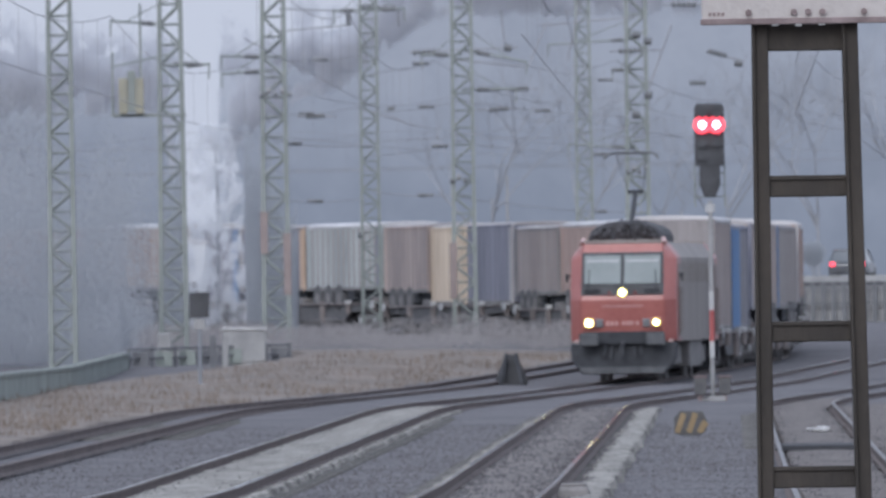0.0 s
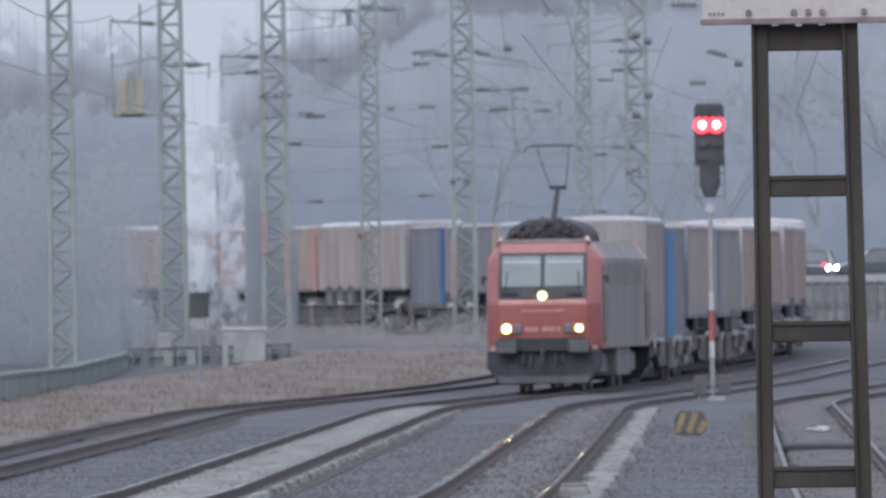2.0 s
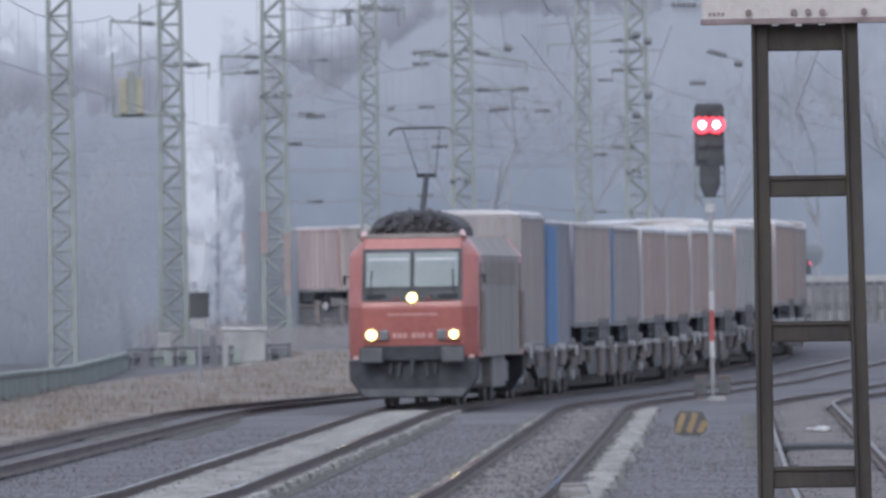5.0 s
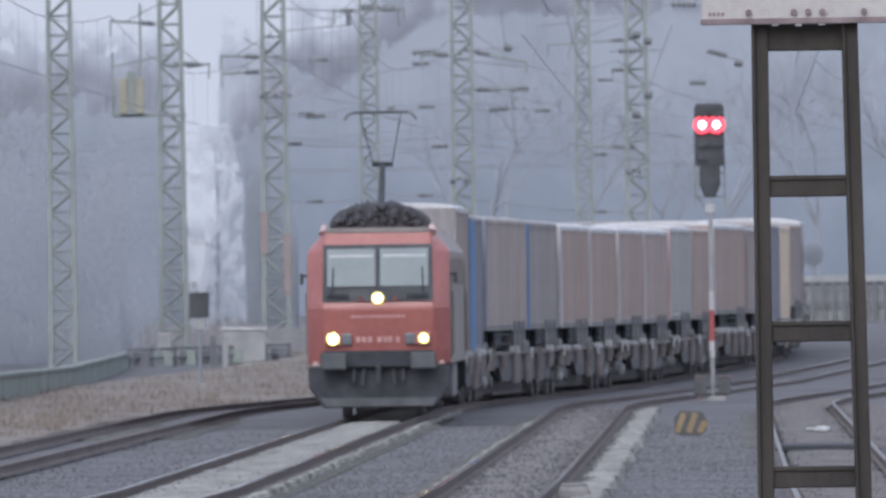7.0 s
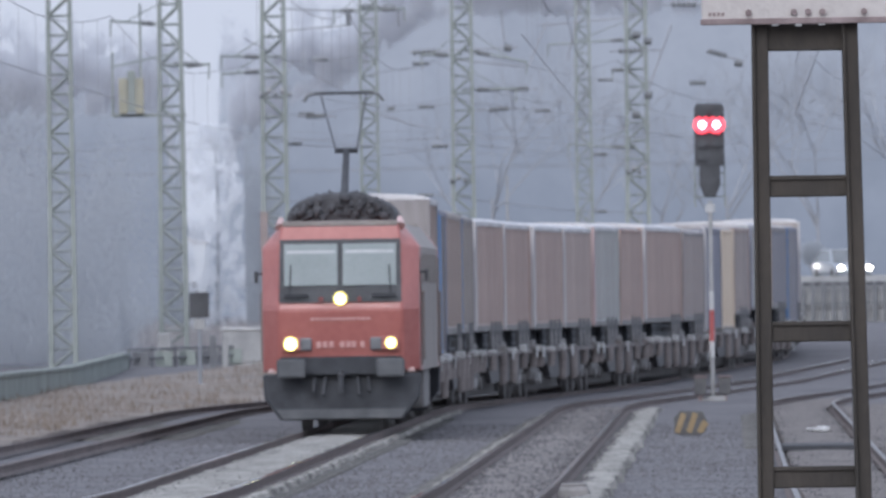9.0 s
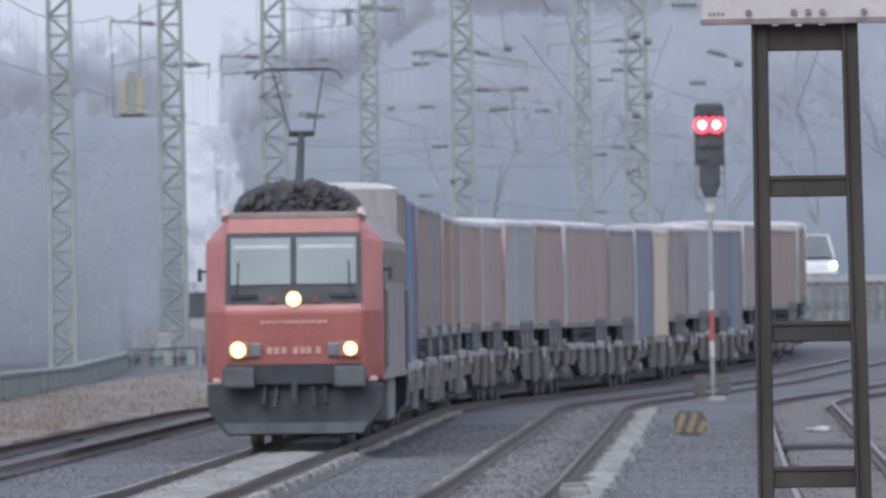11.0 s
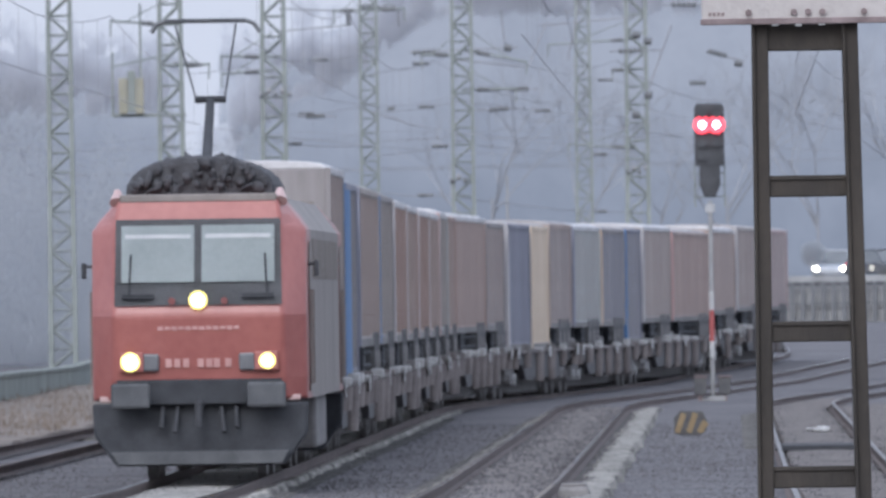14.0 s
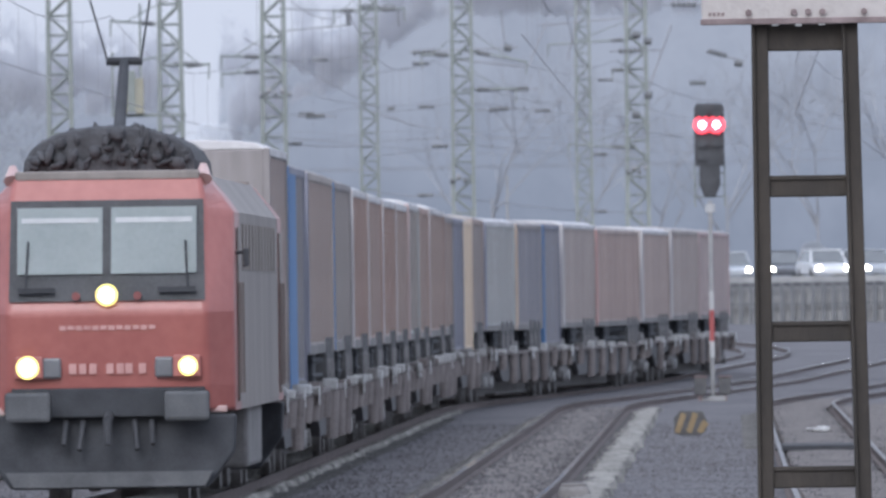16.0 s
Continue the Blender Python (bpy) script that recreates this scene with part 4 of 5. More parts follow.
def masts():
    label = "weathered grey lattice catenary mast beside the tracks"
    a = lattice_mast("catenary_mast", -11.5, 430, 15, 0.74, 0.62, label)
    b = lattice_mast("catenary_mast", -9.1, 480, 15, 0.86, 0.66, "weathered grey lattice catenary mast with a side platform")
    c = lattice_mast("catenary_mast", -6.1, 520, 16, 0.92, 0.74, "weathered grey lattice catenary mast with a long bracket")
    d = lattice_mast("catenary_mast", -2.75, 545, 16, 0.68, 0.6, label)
    e = lattice_mast("catenary_mast", 0.8, 530, 16, 0.80, 0.68, "rust-flecked lattice catenary mast with two brackets")
    f = lattice_mast("catenary_mast", 8.25, 600, 17, 0.95, 0.76, label)
    g = lattice_mast("catenary_mast", 6.9, 690, 18, 0.8, 0.6, label)
    bracket(c, 10.6, 1.9, 0.05, -1)
    bracket(c, 10.1, 1.9, -0.1, -1)
    bracket(b, 9.9, 1.3, 0.05, 1)
    bracket(b, 11.3, 2.0, 0.15, -1)
    bracket(e, 10.7, 1.5, 0.0, -1)
    bracket(e, 10.9, 2.4, -0.5, 1)
    bracket(e, 9.4, 2.0, 0.0, 1)
    bracket(f, 12.2, 3.7, -0.2, -1)
    bracket(f, 7.6, 2.9, 0.2, -1)
    bracket(f, 10.9, 1.0, 0.0, -1)
    bracket(d, 12.6, 1.3, 0.0, -1)
    bracket(d, 12.6, 1.4, 0.05, 1)
    for m, z, k in ((c, 9.2, 5), (e, 6.0, 3), (f, 6.6, 4), (d, 4.0, 2)):
        for j in range(k):
            rods("insulator", [((-0.5 + 0.25 * j, -0.5, z + 0.15 * (j % 2)), (-0.36 + 0.25 * j, -0.5, z + 0.15 * (j % 2)), 0.11)], "concrete" if j % 2 else "insulator", m, n=10)
    # rust on the lower legs
    for ob, sx, z0, z1 in ((c, -1, 3.4, 4.95), (c, 1, 1.9, 4.15), (e, -1, 1.6, 3.7)):
        boxes("rusty_plate", [(sx * 0.42 - 0.14, sx * 0.42 + 0.14, -0.56, -0.50, z0, z1)], "rust", ob, "rusty brown cover plate", bevel=0.02)
    # work platform with a yellowish cover on the second mast
    boxes("platform", [(-2.0, 0.5, -0.5, 0.5, 8.2, 8.3)], "mast_paint", b)
    each_rod("platform_rail", [((-1.95, -0.45, 8.3), (-1.95, -0.45, 10.4), 0.04), ((-1.95, -0.45, 9.9), (0, -0.3, 10.3), 0.03), ((-1.0, -0.45, 8.3), (-1.0, -0.45, 12.0), 0.04)], "mast_paint", b)
    box_y = tagged(new("yellow_cover"), "faded yellow hanging cover on the mast platform", "cover")
    box_y.matrix_basis = pose(-10.42, 479.3, ground_z(480) + 8.3)
    each_box("panel", [(-0.42, -0.12, -0.15, 0.15, 0, 1.2), (0.14, 0.42, -0.15, 0.15, 0, 1.2)], "yellow_box", box_y, bevel=0.03)
    boxes("inner_panel", [(-0.12, 0.14, -0.1, 0.1, 0.05, 1.45)], "mast_paint", box_y, "dark middle strip", bevel=0.02)
    # cross spans between the masts
    rng = random.Random(3)
    span = tagged(new("cross_span"), "thin dark cross-span wires between the masts", "overhead wire", kind="structure")
    tops = [(-11.5, 430), (-9.1, 480), (-6.1, 520), (-2.75, 545), (0.8, 530), (8.25, 600)]
    for (xa, ya), (xb, yb) in zip(tops[2:], tops[3:]):
        for z in (6.3, 8.2, 9.6, 11.4):
            za, zb = z + rng.uniform(-0.4, 0.4), z + rng.uniform(-0.4, 0.4)
            m = ((xa + xb) / 2, (ya + yb) / 2, (za + zb) / 2 - 0.12)
            rods("wire", [((xa, ya, za), m, 0.016), (m, (xb, yb, zb), 0.016)], "wire", span, n=4)
            for u in (rng.uniform(0.15, 0.85),):
                p = (xa + (xb - xa) * u, ya + (yb - ya) * u, za + (zb - za) * u - 0.06)
                rods("insulator", [((p[0] - 0.3, p[1], p[2]), (p[0] + 0.3, p[1], p[2]), 0.07)], "insulator", span, n=8)
    # loose ends of the old yard's spans: tie wires, insulator strings and weights, as (x, z, x, z)
    ties = ((-1.22, 12.12, 3.11, 12.29), (0.78, 10.63, 3.89, 10.63), (1.0, 9.81, 3.22, 9.87), (0.6, 11.81, 3.44, 11.49), (3.44, 11.47, 4.22, 13.29), (3.89, 13.12, 7.67, 13.41), (6.67, 12.07, 8.78, 12.09), (8.78, 13.87, 10.33, 13.87), (9.11, 13.07, 8.11, 10.36), (-6.33, 13.92, -3.22, 13.78), (-6.33, 13.03, -3.67, 13.25), (-1.62, 13.85, -1.62, 13.18), (-5.67, 9.67, -4.11, 9.67), (10.44, 12.01, 11.89, 11.63), (2.4, 13.74, 2.56, 12.29), (5.56, 14.18, 5.0, 11.74), (-3.22, 9.96, -1.0, 9.25))
    strings = ((-1.11, 12.12, -0.16, 12.16), (1.44, 10.63, 2.33, 10.65), (2.67, 10.63, 3.44, 10.65), (1.89, 9.83, 2.67, 9.89), (7.0, 12.07, 7.93, 12.09), (9.11, 13.87, 10.11, 13.85), (-3.22, 13.92, -1.67, 13.89), (-3.62, 13.87, -3.58, 13.21), (-10.51, 11.81, -9.49, 11.81), (-5.33, 9.67, -4.56, 9.69), (10.51, 12.03, 11.27, 11.83), (9.78, 10.78, 10.44, 10.78), (-2.11, 9.89, -1.8, 9.98))
    weights = ((7.71, 12.72), (8.16, 12.47), (8.16, 10.36), (7.67, 9.58), (11.73, 11.56), (2.67, 12.29))
    for xa, za, xb, zb in ties:
        rods("tie_wire", [((xa, 560, za), (xb, 560.4, zb), 0.028)], "wire", span, n=5)
    for xa, za, xb, zb in strings:
        a, b = Vector((xa, 559.8, za)), Vector((xb, 559.8, zb))
        bm = bmesh.new()
        rod(bm, a, b, 0.05, n=8)
        for j in range(5):
            p = a.lerp(b, (j + 0.5) / 5)
            rod(bm, p - (b - a) * 0.05, p + (b - a) * 0.05, 0.12, n=10)
        part("insulator_string", bm, "insulator", span, "dark ribbed insulator string")
    for x, z in weights:
        rods("weight", [((x - 0.16, 559.7, z), (x + 0.16, 559.7, z - 0.05), 0.17, 0.14)], "insulator", span, "dark drum insulator", n=12)
    # contact lines over the tracks
    for off in (-4.6, 0.0, 4.2, 8.8):
        line = tagged(new("contact_line"), "thin overhead contact line with droppers above a track", "overhead wire", "contact lines", "structure")
        bm, bd = bmesh.new(), bmesh.new()
        for i in range(-45, 30):
            s0, s1 = i * 6.0, i * 6.0 + 6.0
            sag = [0.55 * (1 - ((s % 60) / 30 - 1) ** 2) for s in (s0, s0 + 6)]
            rod(bm, on_line(s0, off, 6.42), on_line(s1, off, 6.42), 0.008, n=4)
            rod(bm, on_line(s0, off, 8.0 - sag[0]), on_line(s1, off, 8.0 - sag[1] if (s1 % 60) else 8.0), 0.009, n=4)
            rod(bd, on_line(s0, off, 6.42), on_line(s0, off, 8.0 - sag[0]), 0.003, n=4)
        part("wire", bm, "wire", line)
        part("dropper", bd, "wire", line)


# emission colours stand for mist over far trees, paler towards the crest
def glow(name, colour, dark, scale, low, high, crest_haze):
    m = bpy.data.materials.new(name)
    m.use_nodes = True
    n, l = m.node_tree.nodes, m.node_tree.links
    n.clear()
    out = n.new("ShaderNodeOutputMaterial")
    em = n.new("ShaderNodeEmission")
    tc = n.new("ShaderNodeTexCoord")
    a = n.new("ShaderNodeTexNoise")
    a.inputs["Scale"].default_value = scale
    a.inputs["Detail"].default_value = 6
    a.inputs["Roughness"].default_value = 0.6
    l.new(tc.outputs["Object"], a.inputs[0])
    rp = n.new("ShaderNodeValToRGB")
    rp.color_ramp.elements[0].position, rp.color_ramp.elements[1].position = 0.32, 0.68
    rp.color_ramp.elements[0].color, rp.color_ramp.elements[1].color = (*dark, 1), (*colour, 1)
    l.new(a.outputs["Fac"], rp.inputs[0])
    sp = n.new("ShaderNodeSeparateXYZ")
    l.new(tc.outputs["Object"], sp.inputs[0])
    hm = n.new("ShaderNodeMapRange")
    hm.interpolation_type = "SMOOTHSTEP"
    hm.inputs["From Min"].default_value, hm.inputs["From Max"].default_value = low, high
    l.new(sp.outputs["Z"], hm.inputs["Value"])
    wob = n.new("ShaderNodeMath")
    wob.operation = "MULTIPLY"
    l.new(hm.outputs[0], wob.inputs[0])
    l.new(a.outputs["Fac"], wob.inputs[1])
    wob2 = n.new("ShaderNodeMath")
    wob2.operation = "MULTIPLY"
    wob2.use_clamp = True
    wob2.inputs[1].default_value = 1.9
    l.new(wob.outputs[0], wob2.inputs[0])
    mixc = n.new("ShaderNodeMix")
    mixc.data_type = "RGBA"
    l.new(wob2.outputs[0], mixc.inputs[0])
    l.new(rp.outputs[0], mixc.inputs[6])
    mixc.inputs[7].default_value = (*crest_haze, 1)
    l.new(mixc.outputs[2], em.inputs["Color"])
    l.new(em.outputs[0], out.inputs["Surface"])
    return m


def step_up(a, b, x):
    u = min(1.0, max(0.0, (x - a) / (b - a)))
    return u * u * (3 - 2 * u)


def backdrop(name, depth, crest, colour, dark, scale, label, ragged, low, high, crest_haze):
    """A distant wood: one far sheet with a ragged crest, mist put into its emission."""
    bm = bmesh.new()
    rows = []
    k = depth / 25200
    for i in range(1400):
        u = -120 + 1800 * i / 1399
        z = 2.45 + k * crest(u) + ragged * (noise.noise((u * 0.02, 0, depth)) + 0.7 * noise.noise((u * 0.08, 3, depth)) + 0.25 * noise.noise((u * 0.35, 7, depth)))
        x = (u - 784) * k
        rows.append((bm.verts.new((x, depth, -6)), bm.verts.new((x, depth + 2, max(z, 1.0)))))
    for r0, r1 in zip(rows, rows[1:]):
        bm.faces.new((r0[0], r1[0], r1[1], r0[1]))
    tagged(part(name, bm, glow(name, colour, dark, scale, low, high, crest_haze)), label, "distant wood", kind="structure")


def near_crest(u):
    gap = step_up(290, 330, u) * (1 - step_up(385, 425, u))
    base = 405 - 60 * step_up(395, 400, u) + 90 * step_up(410, 560, u) + 135 * step_up(560, 800, u)
    return base * (1 - gap) + 120 * gap


def far_crest(u):
    gap = step_up(322, 335, u) * (1 - step_up(380, 396, u))
    return (440 + 40 * step_up(470, 620, u) + 110 * step_up(620, 900, u)) * (1 - gap) - 20 * gap


def tree_proto(seed, height):
    rng = random.Random(seed)
    top = tagged(new("bare_tree"), "leafless tree behind the railway, haze put into its grey colour", "tree", "bare trees")
    bt, bc = bmesh.new(), bmesh.new()

    def grow(p, d, ln, r, level):
        q = p + d * ln
        rod(bt if level < 2 else bc, p, q, r, r * 0.62, n=5 if level < 2 else 3)
        if level >= 5:
            return
        for j in range(3 if level else 4):
            ax = Vector((rng.uniform(-1, 1), rng.uniform(-1, 1), rng.uniform(-0.15, 0.7))).normalized()
            dd = (d * 0.75 + ax * rng.uniform(0.45, 0.8)).normalized()
            grow(p.lerp(q, rng.uniform(0.55, 1.0)), dd, ln * rng.uniform(0.6, 0.78), r * 0.55, level + 1)
    grow(Vector((0, 0, -0.3)), Vector((0, 0, 1)), height * 0.32, height * 0.006, 0)
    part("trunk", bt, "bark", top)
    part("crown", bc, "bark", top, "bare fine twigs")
    return top


def woods():
    protos = [tree_proto(5, 26), tree_proto(8, 30), tree_proto(13, 22)]
    spots = [(-37, 1120), (4, 1140), (17, 1120), (29, 1100), (38, 1130), (-31, 1150), (11, 1150), (23, 1150)]
    for k, (x, y) in enumerate(spots):
        m = pose(x, y, ground_z(y), 0, 0, 67 * k)
        if k < 3:
            protos[k].matrix_basis = m
        else:
            copy_thing(protos[k % 3], m)
    # scrub along the far line's bank and under the trees
    rng = random.Random(21)
    vs, fs, split = [], [], 0
    for k in range(560000):
        if k == 40000:
            split = len(fs)
        if k < 40000:
            x, y = rng.uniform(-13, 7.0), rng.uniform(490, 538)
            hh = 1.35
            if x > 3:
                y = 490 + (y - 490) * 0.35
        else:
            x, y = rng.uniform(-22, -5.5), rng.uniform(530, 541)
            if x < -10.5:
                y = 458 + 20 * rng.random() if rng.random() < 0.5 else y - rng.random() * 70
            hh = 6.4 if x < -6.0 else 5.0
            if x < -10.5 and rng.random() < 0.35:
                hh = 1.6
        z_seed = rng.random()
        if k >= 40000 and -10.05 + 0.1 * noise.noise((z_seed * 9, k * 0.001, 0)) < x * 548 / y < -7.6:
            continue
        z = ground_z(y)
        b = (0.35 if k < 40000 else 0.62 + 0.5 * noise.noise((x * 0.9, y * 0.05, 8))) + 0.45 * max(0.0, noise.noise((x * 0.35, y * 0.06, 4)) + 0.5)
        h = hh * b * (rng.uniform(0.15, 1.0) if k < 40000 else rng.uniform(0.1, 1.08) if rng.random() < 0.75 else 1.35 * rng.random())
        a = rng.random() * 6.28
        w = rng.uniform(0.007, 0.015)
        l = rng.uniform(0.04, 0.12)
        n0 = len(vs)
        vs += [(x - w, y, z + h - l), (x + w, y, z + h - l), (x + math.cos(a) * 0.06, y + math.sin(a) * 0.06, z + h)]
        fs.append((n0, n0 + 1, n0 + 2))
    for name, cells, material, label in (("scrub", fs[:split], "scrub_brown", "low grey-brown scrub along the embankment"), ("thicket", fs[split:], "bush", "dense leafless thicket beside the railway, haze put into its pale colour")):
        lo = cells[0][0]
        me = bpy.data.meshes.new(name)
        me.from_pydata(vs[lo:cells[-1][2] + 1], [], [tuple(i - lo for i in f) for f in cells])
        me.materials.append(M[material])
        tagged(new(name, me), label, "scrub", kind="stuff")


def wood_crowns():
    """Bare twig crowns over the wood's edge in a haze tone, thinning out upwards against the sky."""
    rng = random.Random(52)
    for name, depth, crest, count, label in (("far_crowns", 1495, far_crest, 60000, "leafless crowns of the distant wood, haze put into their pale colour"), ("near_crowns", 1190, near_crest, 120000, "leafless crowns over the nearer wood, haze put into their grey colour")):
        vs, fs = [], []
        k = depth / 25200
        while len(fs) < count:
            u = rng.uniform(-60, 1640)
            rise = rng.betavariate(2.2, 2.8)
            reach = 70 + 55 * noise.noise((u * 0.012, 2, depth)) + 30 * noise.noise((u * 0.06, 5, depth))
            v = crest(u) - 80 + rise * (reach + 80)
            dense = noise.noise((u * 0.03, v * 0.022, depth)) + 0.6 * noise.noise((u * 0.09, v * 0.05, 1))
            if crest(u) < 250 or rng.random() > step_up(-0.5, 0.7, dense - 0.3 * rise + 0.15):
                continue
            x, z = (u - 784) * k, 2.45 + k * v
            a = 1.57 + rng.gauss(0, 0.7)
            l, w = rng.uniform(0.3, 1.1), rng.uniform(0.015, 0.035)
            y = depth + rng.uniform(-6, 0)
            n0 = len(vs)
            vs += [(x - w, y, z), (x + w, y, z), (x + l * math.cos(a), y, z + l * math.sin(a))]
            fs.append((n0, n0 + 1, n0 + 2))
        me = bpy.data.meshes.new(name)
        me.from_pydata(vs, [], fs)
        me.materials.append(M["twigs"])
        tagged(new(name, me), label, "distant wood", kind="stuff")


def pale_pole():
    top = tagged(new("lamp_post"), "slim pale post standing before the misty wood", "post")
    top.matrix_basis = pose(3.2, 700, ground_z(700))
    rods("shaft", [((0, 0, -0.2), (0, 0, 7.3), 0.08, 0.06)], "concrete", top, n=10)
    boxes("foot", [(-0.3, 0.3, -0.3, 0.3, -0.2, 0.2)], "concrete", top, bevel=0.03)


def frosted_shrub():
    """A rounded shrub pale with frost behind the raised road."""
    rng = random.Random(71)
    vs, fs = [], []
    for k in range(2600):
        d = Vector((rng.gauss(0, 1), rng.gauss(0, 1), rng.gauss(0, 1))).normalized() * rng.random() ** 0.45
        p = Vector((d.x * 0.62, d.y * 0.6, 1.35 + d.z * 0.6))
        if noise.noise(p * 1.6) < -0.18:
            continue
        a, l, w = rng.random() * 6.28, rng.uniform(0.08, 0.22), rng.uniform(0.008, 0.016)
        n0 = len(vs)
        vs += [(p.x - w, p.y, p.z), (p.x + w, p.y, p.z), (p.x + l * math.cos(a), p.y, p.z + l * math.sin(a))]
        fs.append((n0, n0 + 1, n0 + 2))
    top = tagged(new("frosted_shrub"), "rounded shrub pale with frost behind the road", "shrub")
    top.matrix_basis = pose(17.2, 662, 2.93)
    rods("stem", [((0, 0, -0.1), (0.1, 0, 1.4), 0.06, 0.03), ((0, 0, 0.4), (-0.4, 0.1, 1.6), 0.04, 0.02)], "bark", top)
    me = bpy.data.meshes.new("crown")
    me.from_pydata(vs, [], fs)
    me.materials.append(M["bush"])
    ob = new("crown", me)
    ob.parent = top
    tagged(ob, "frosted pale twigs")


def rime_tree():
    """A slim tree white with hoar frost, its twigs a loose column with gaps."""
    top = tagged(new("frosted_tree"), "slim tree white with hoar frost behind the tracks", "tree")
    top.matrix_basis = pose(-8.6, 540, ground_z(548))
    rods("trunk", [((0, 0, -0.2), (0.1, 0, 5.0), 0.07, 0.05), ((0.1, 0, 5.0), (0.0, 0, 8.0), 0.05, 0.015)], "bush", top, n=7)
    rng = random.Random(33)
    vs, fs = [], []
    for k in range(80000):
        z = rng.uniform(0.3, 8.2)
        half = 1.12 + 0.3 * noise.noise((z * 0.6, 0, 5)) - (0.3 * (z - 6) if z > 6 else 0.0)
        x, y = rng.uniform(-1.0, 1.0) * half - 0.05, rng.uniform(-0.6, 0.6)
        dense = noise.noise((x * 2.2, z * 1.5, 2)) + 0.5 * noise.noise((x * 5.0, z * 4.0, 6))
        keep = step_up(-0.2, 0.5, dense)
        if rng.random() > 0.12 + 0.88 * keep:
            continue
        a, l, w = rng.random() * 6.28, rng.uniform(0.06, 0.2), rng.uniform(0.005, 0.012)
        n0 = len(vs)
        vs += [(x - w, y, z), (x + w, y, z), (x + l * math.cos(a), y + 0.3 * l * math.sin(a * 3), z + l * abs(math.sin(a)))]
        fs.append((n0, n0 + 1, n0 + 2))
    me = bpy.data.meshes.new("crown")
    me.from_pydata(vs, [], fs)
    me.materials.append(M["rime"])
    ob = new("crown", me)
    ob.parent = top
    tagged(ob, "frosted white twigs")


def pale_tower():
    """A narrow rendered transformer tower whose pale front shows between the shrubs."""
    top = tagged(new("transformer_tower"), "narrow pale rendered transformer tower among bare shrubs", "transformer tower")
    top.matrix_basis = pose(-10.0, 543, ground_z(543))
    boxes("wall", [(-0.40, 0.98, 0, 2.4, 0.3, 3.75)], "house_render", top, bevel=0.02)
    boxes("plinth", [(-0.43, 1.01, -0.03, 2.43, -0.3, 0.3)], "concrete", top)
    bm = bmesh.new()
    prism(bm, ((-0.48, 3.75), (1.06, 3.75), (1.06, 3.84), (0.29, 4.02), (-0.48, 3.84)), -0.08, 2.55, 0.02)
    part("roof", bm, "roof_pale", top, "frost-covered low roof")
    boxes("door", [(-0.1, 0.7, -0.03, 0.0, 0.3, 2.3)], "concrete", top, "grey steel door", bevel=0.01)


def ballast_stones():
    """Loose crushed stones over the near ballast."""
    rng = random.Random(17)
    vs, fs = [], []
    bands = ((-4.0, -1.0, 9000, 0.0), (1.2, 3.0, 8000, 0.0), (5.6, 7.9, 9000, 0.0), (3.6, 4.8, 3000, 0.1), (8.2, 9.4, 4200, 0.09), (9.8, 12.4, 6000, 0.06), (5.1, 5.5, 900, 0.11), (-0.6, 0.58, 1500, 0.12))
    for o0, o1, count, lift in bands:
        for k in range(count):
            s = 62 + 172 * rng.random() ** 0.75
            p = on_line(s, rng.uniform(o0, o1))
            z = rail_z(s) - 0.235 + lift
            r = rng.uniform(0.018, 0.045)
            a = rng.random() * 2.1
            n0 = len(vs)
            for j in range(3):
                vs.append((p.x + r * math.cos(a + 2.09 * j), p.y + r * math.sin(a + 2.09 * j), z))
            vs.append((p.x + rng.uniform(-0.5, 0.5) * r, p.y + rng.uniform(-0.5, 0.5) * r, z + r * rng.uniform(0.6, 1.2)))
            fs += [(n0, n0 + 1, n0 + 3), (n0 + 1, n0 + 2, n0 + 3), (n0 + 2, n0, n0 + 3)]
    me = bpy.data.meshes.new("ballast_stones")
    me.from_pydata(vs, [], fs)
    me.materials.append(M["stone"])
    tagged(new("ballast_stones", me), "loose dark grey crushed stones between the tracks", "ballast", kind="stuff")


def road_side():
    rb = boxes("road", [(9.5, 90, 637, 900, 0.5, 2.93)], "asphalt", None)
    tagged(rb, "raised asphalt road behind the railway", "road", kind="structure")
    wall = boxes("retaining_wall", [(9.4, 90, 634.6, 636.9, 0.2, 2.78)], "concrete", None, bevel=0.05)
    tagged(wall, "pale concrete retaining wall below the road", "wall", kind="structure")
    fence = tagged(new("road_fence"), "dark grey picket fence along the raised road", "fence", kind="structure")
    each_box("top_rail", [(9.5, 60, 634.2, 634.3, 2.72, 2.80)], "fence_paint", fence)
    each_box("bottom_rail", [(9.5, 60, 634.2, 634.3, 1.95, 2.02)], "fence_paint", fence)
    x = 10.0
    bm = bmesh.new()
    quad_box(bm, -0.075, 0.075, -0.03, 0.03, 0.9, 2.92)
    first = part("picket", bm, "fence_paint", fence)
    first.matrix_basis = pose(x, 634.12, 0)
    for k in range(1, 110):
        p = new("picket", first.data)
        p.parent = fence
        p.matrix_basis = pose(x + 0.46 * k, 634.12, 0)
    kerb = boxes("parapet", [(9.5, 90, 637.2, 637.5, 2.94, 3.22)], "concrete", None)
    tagged(kerb, "pale low parapet at the road's edge", "parapet", kind="structure")


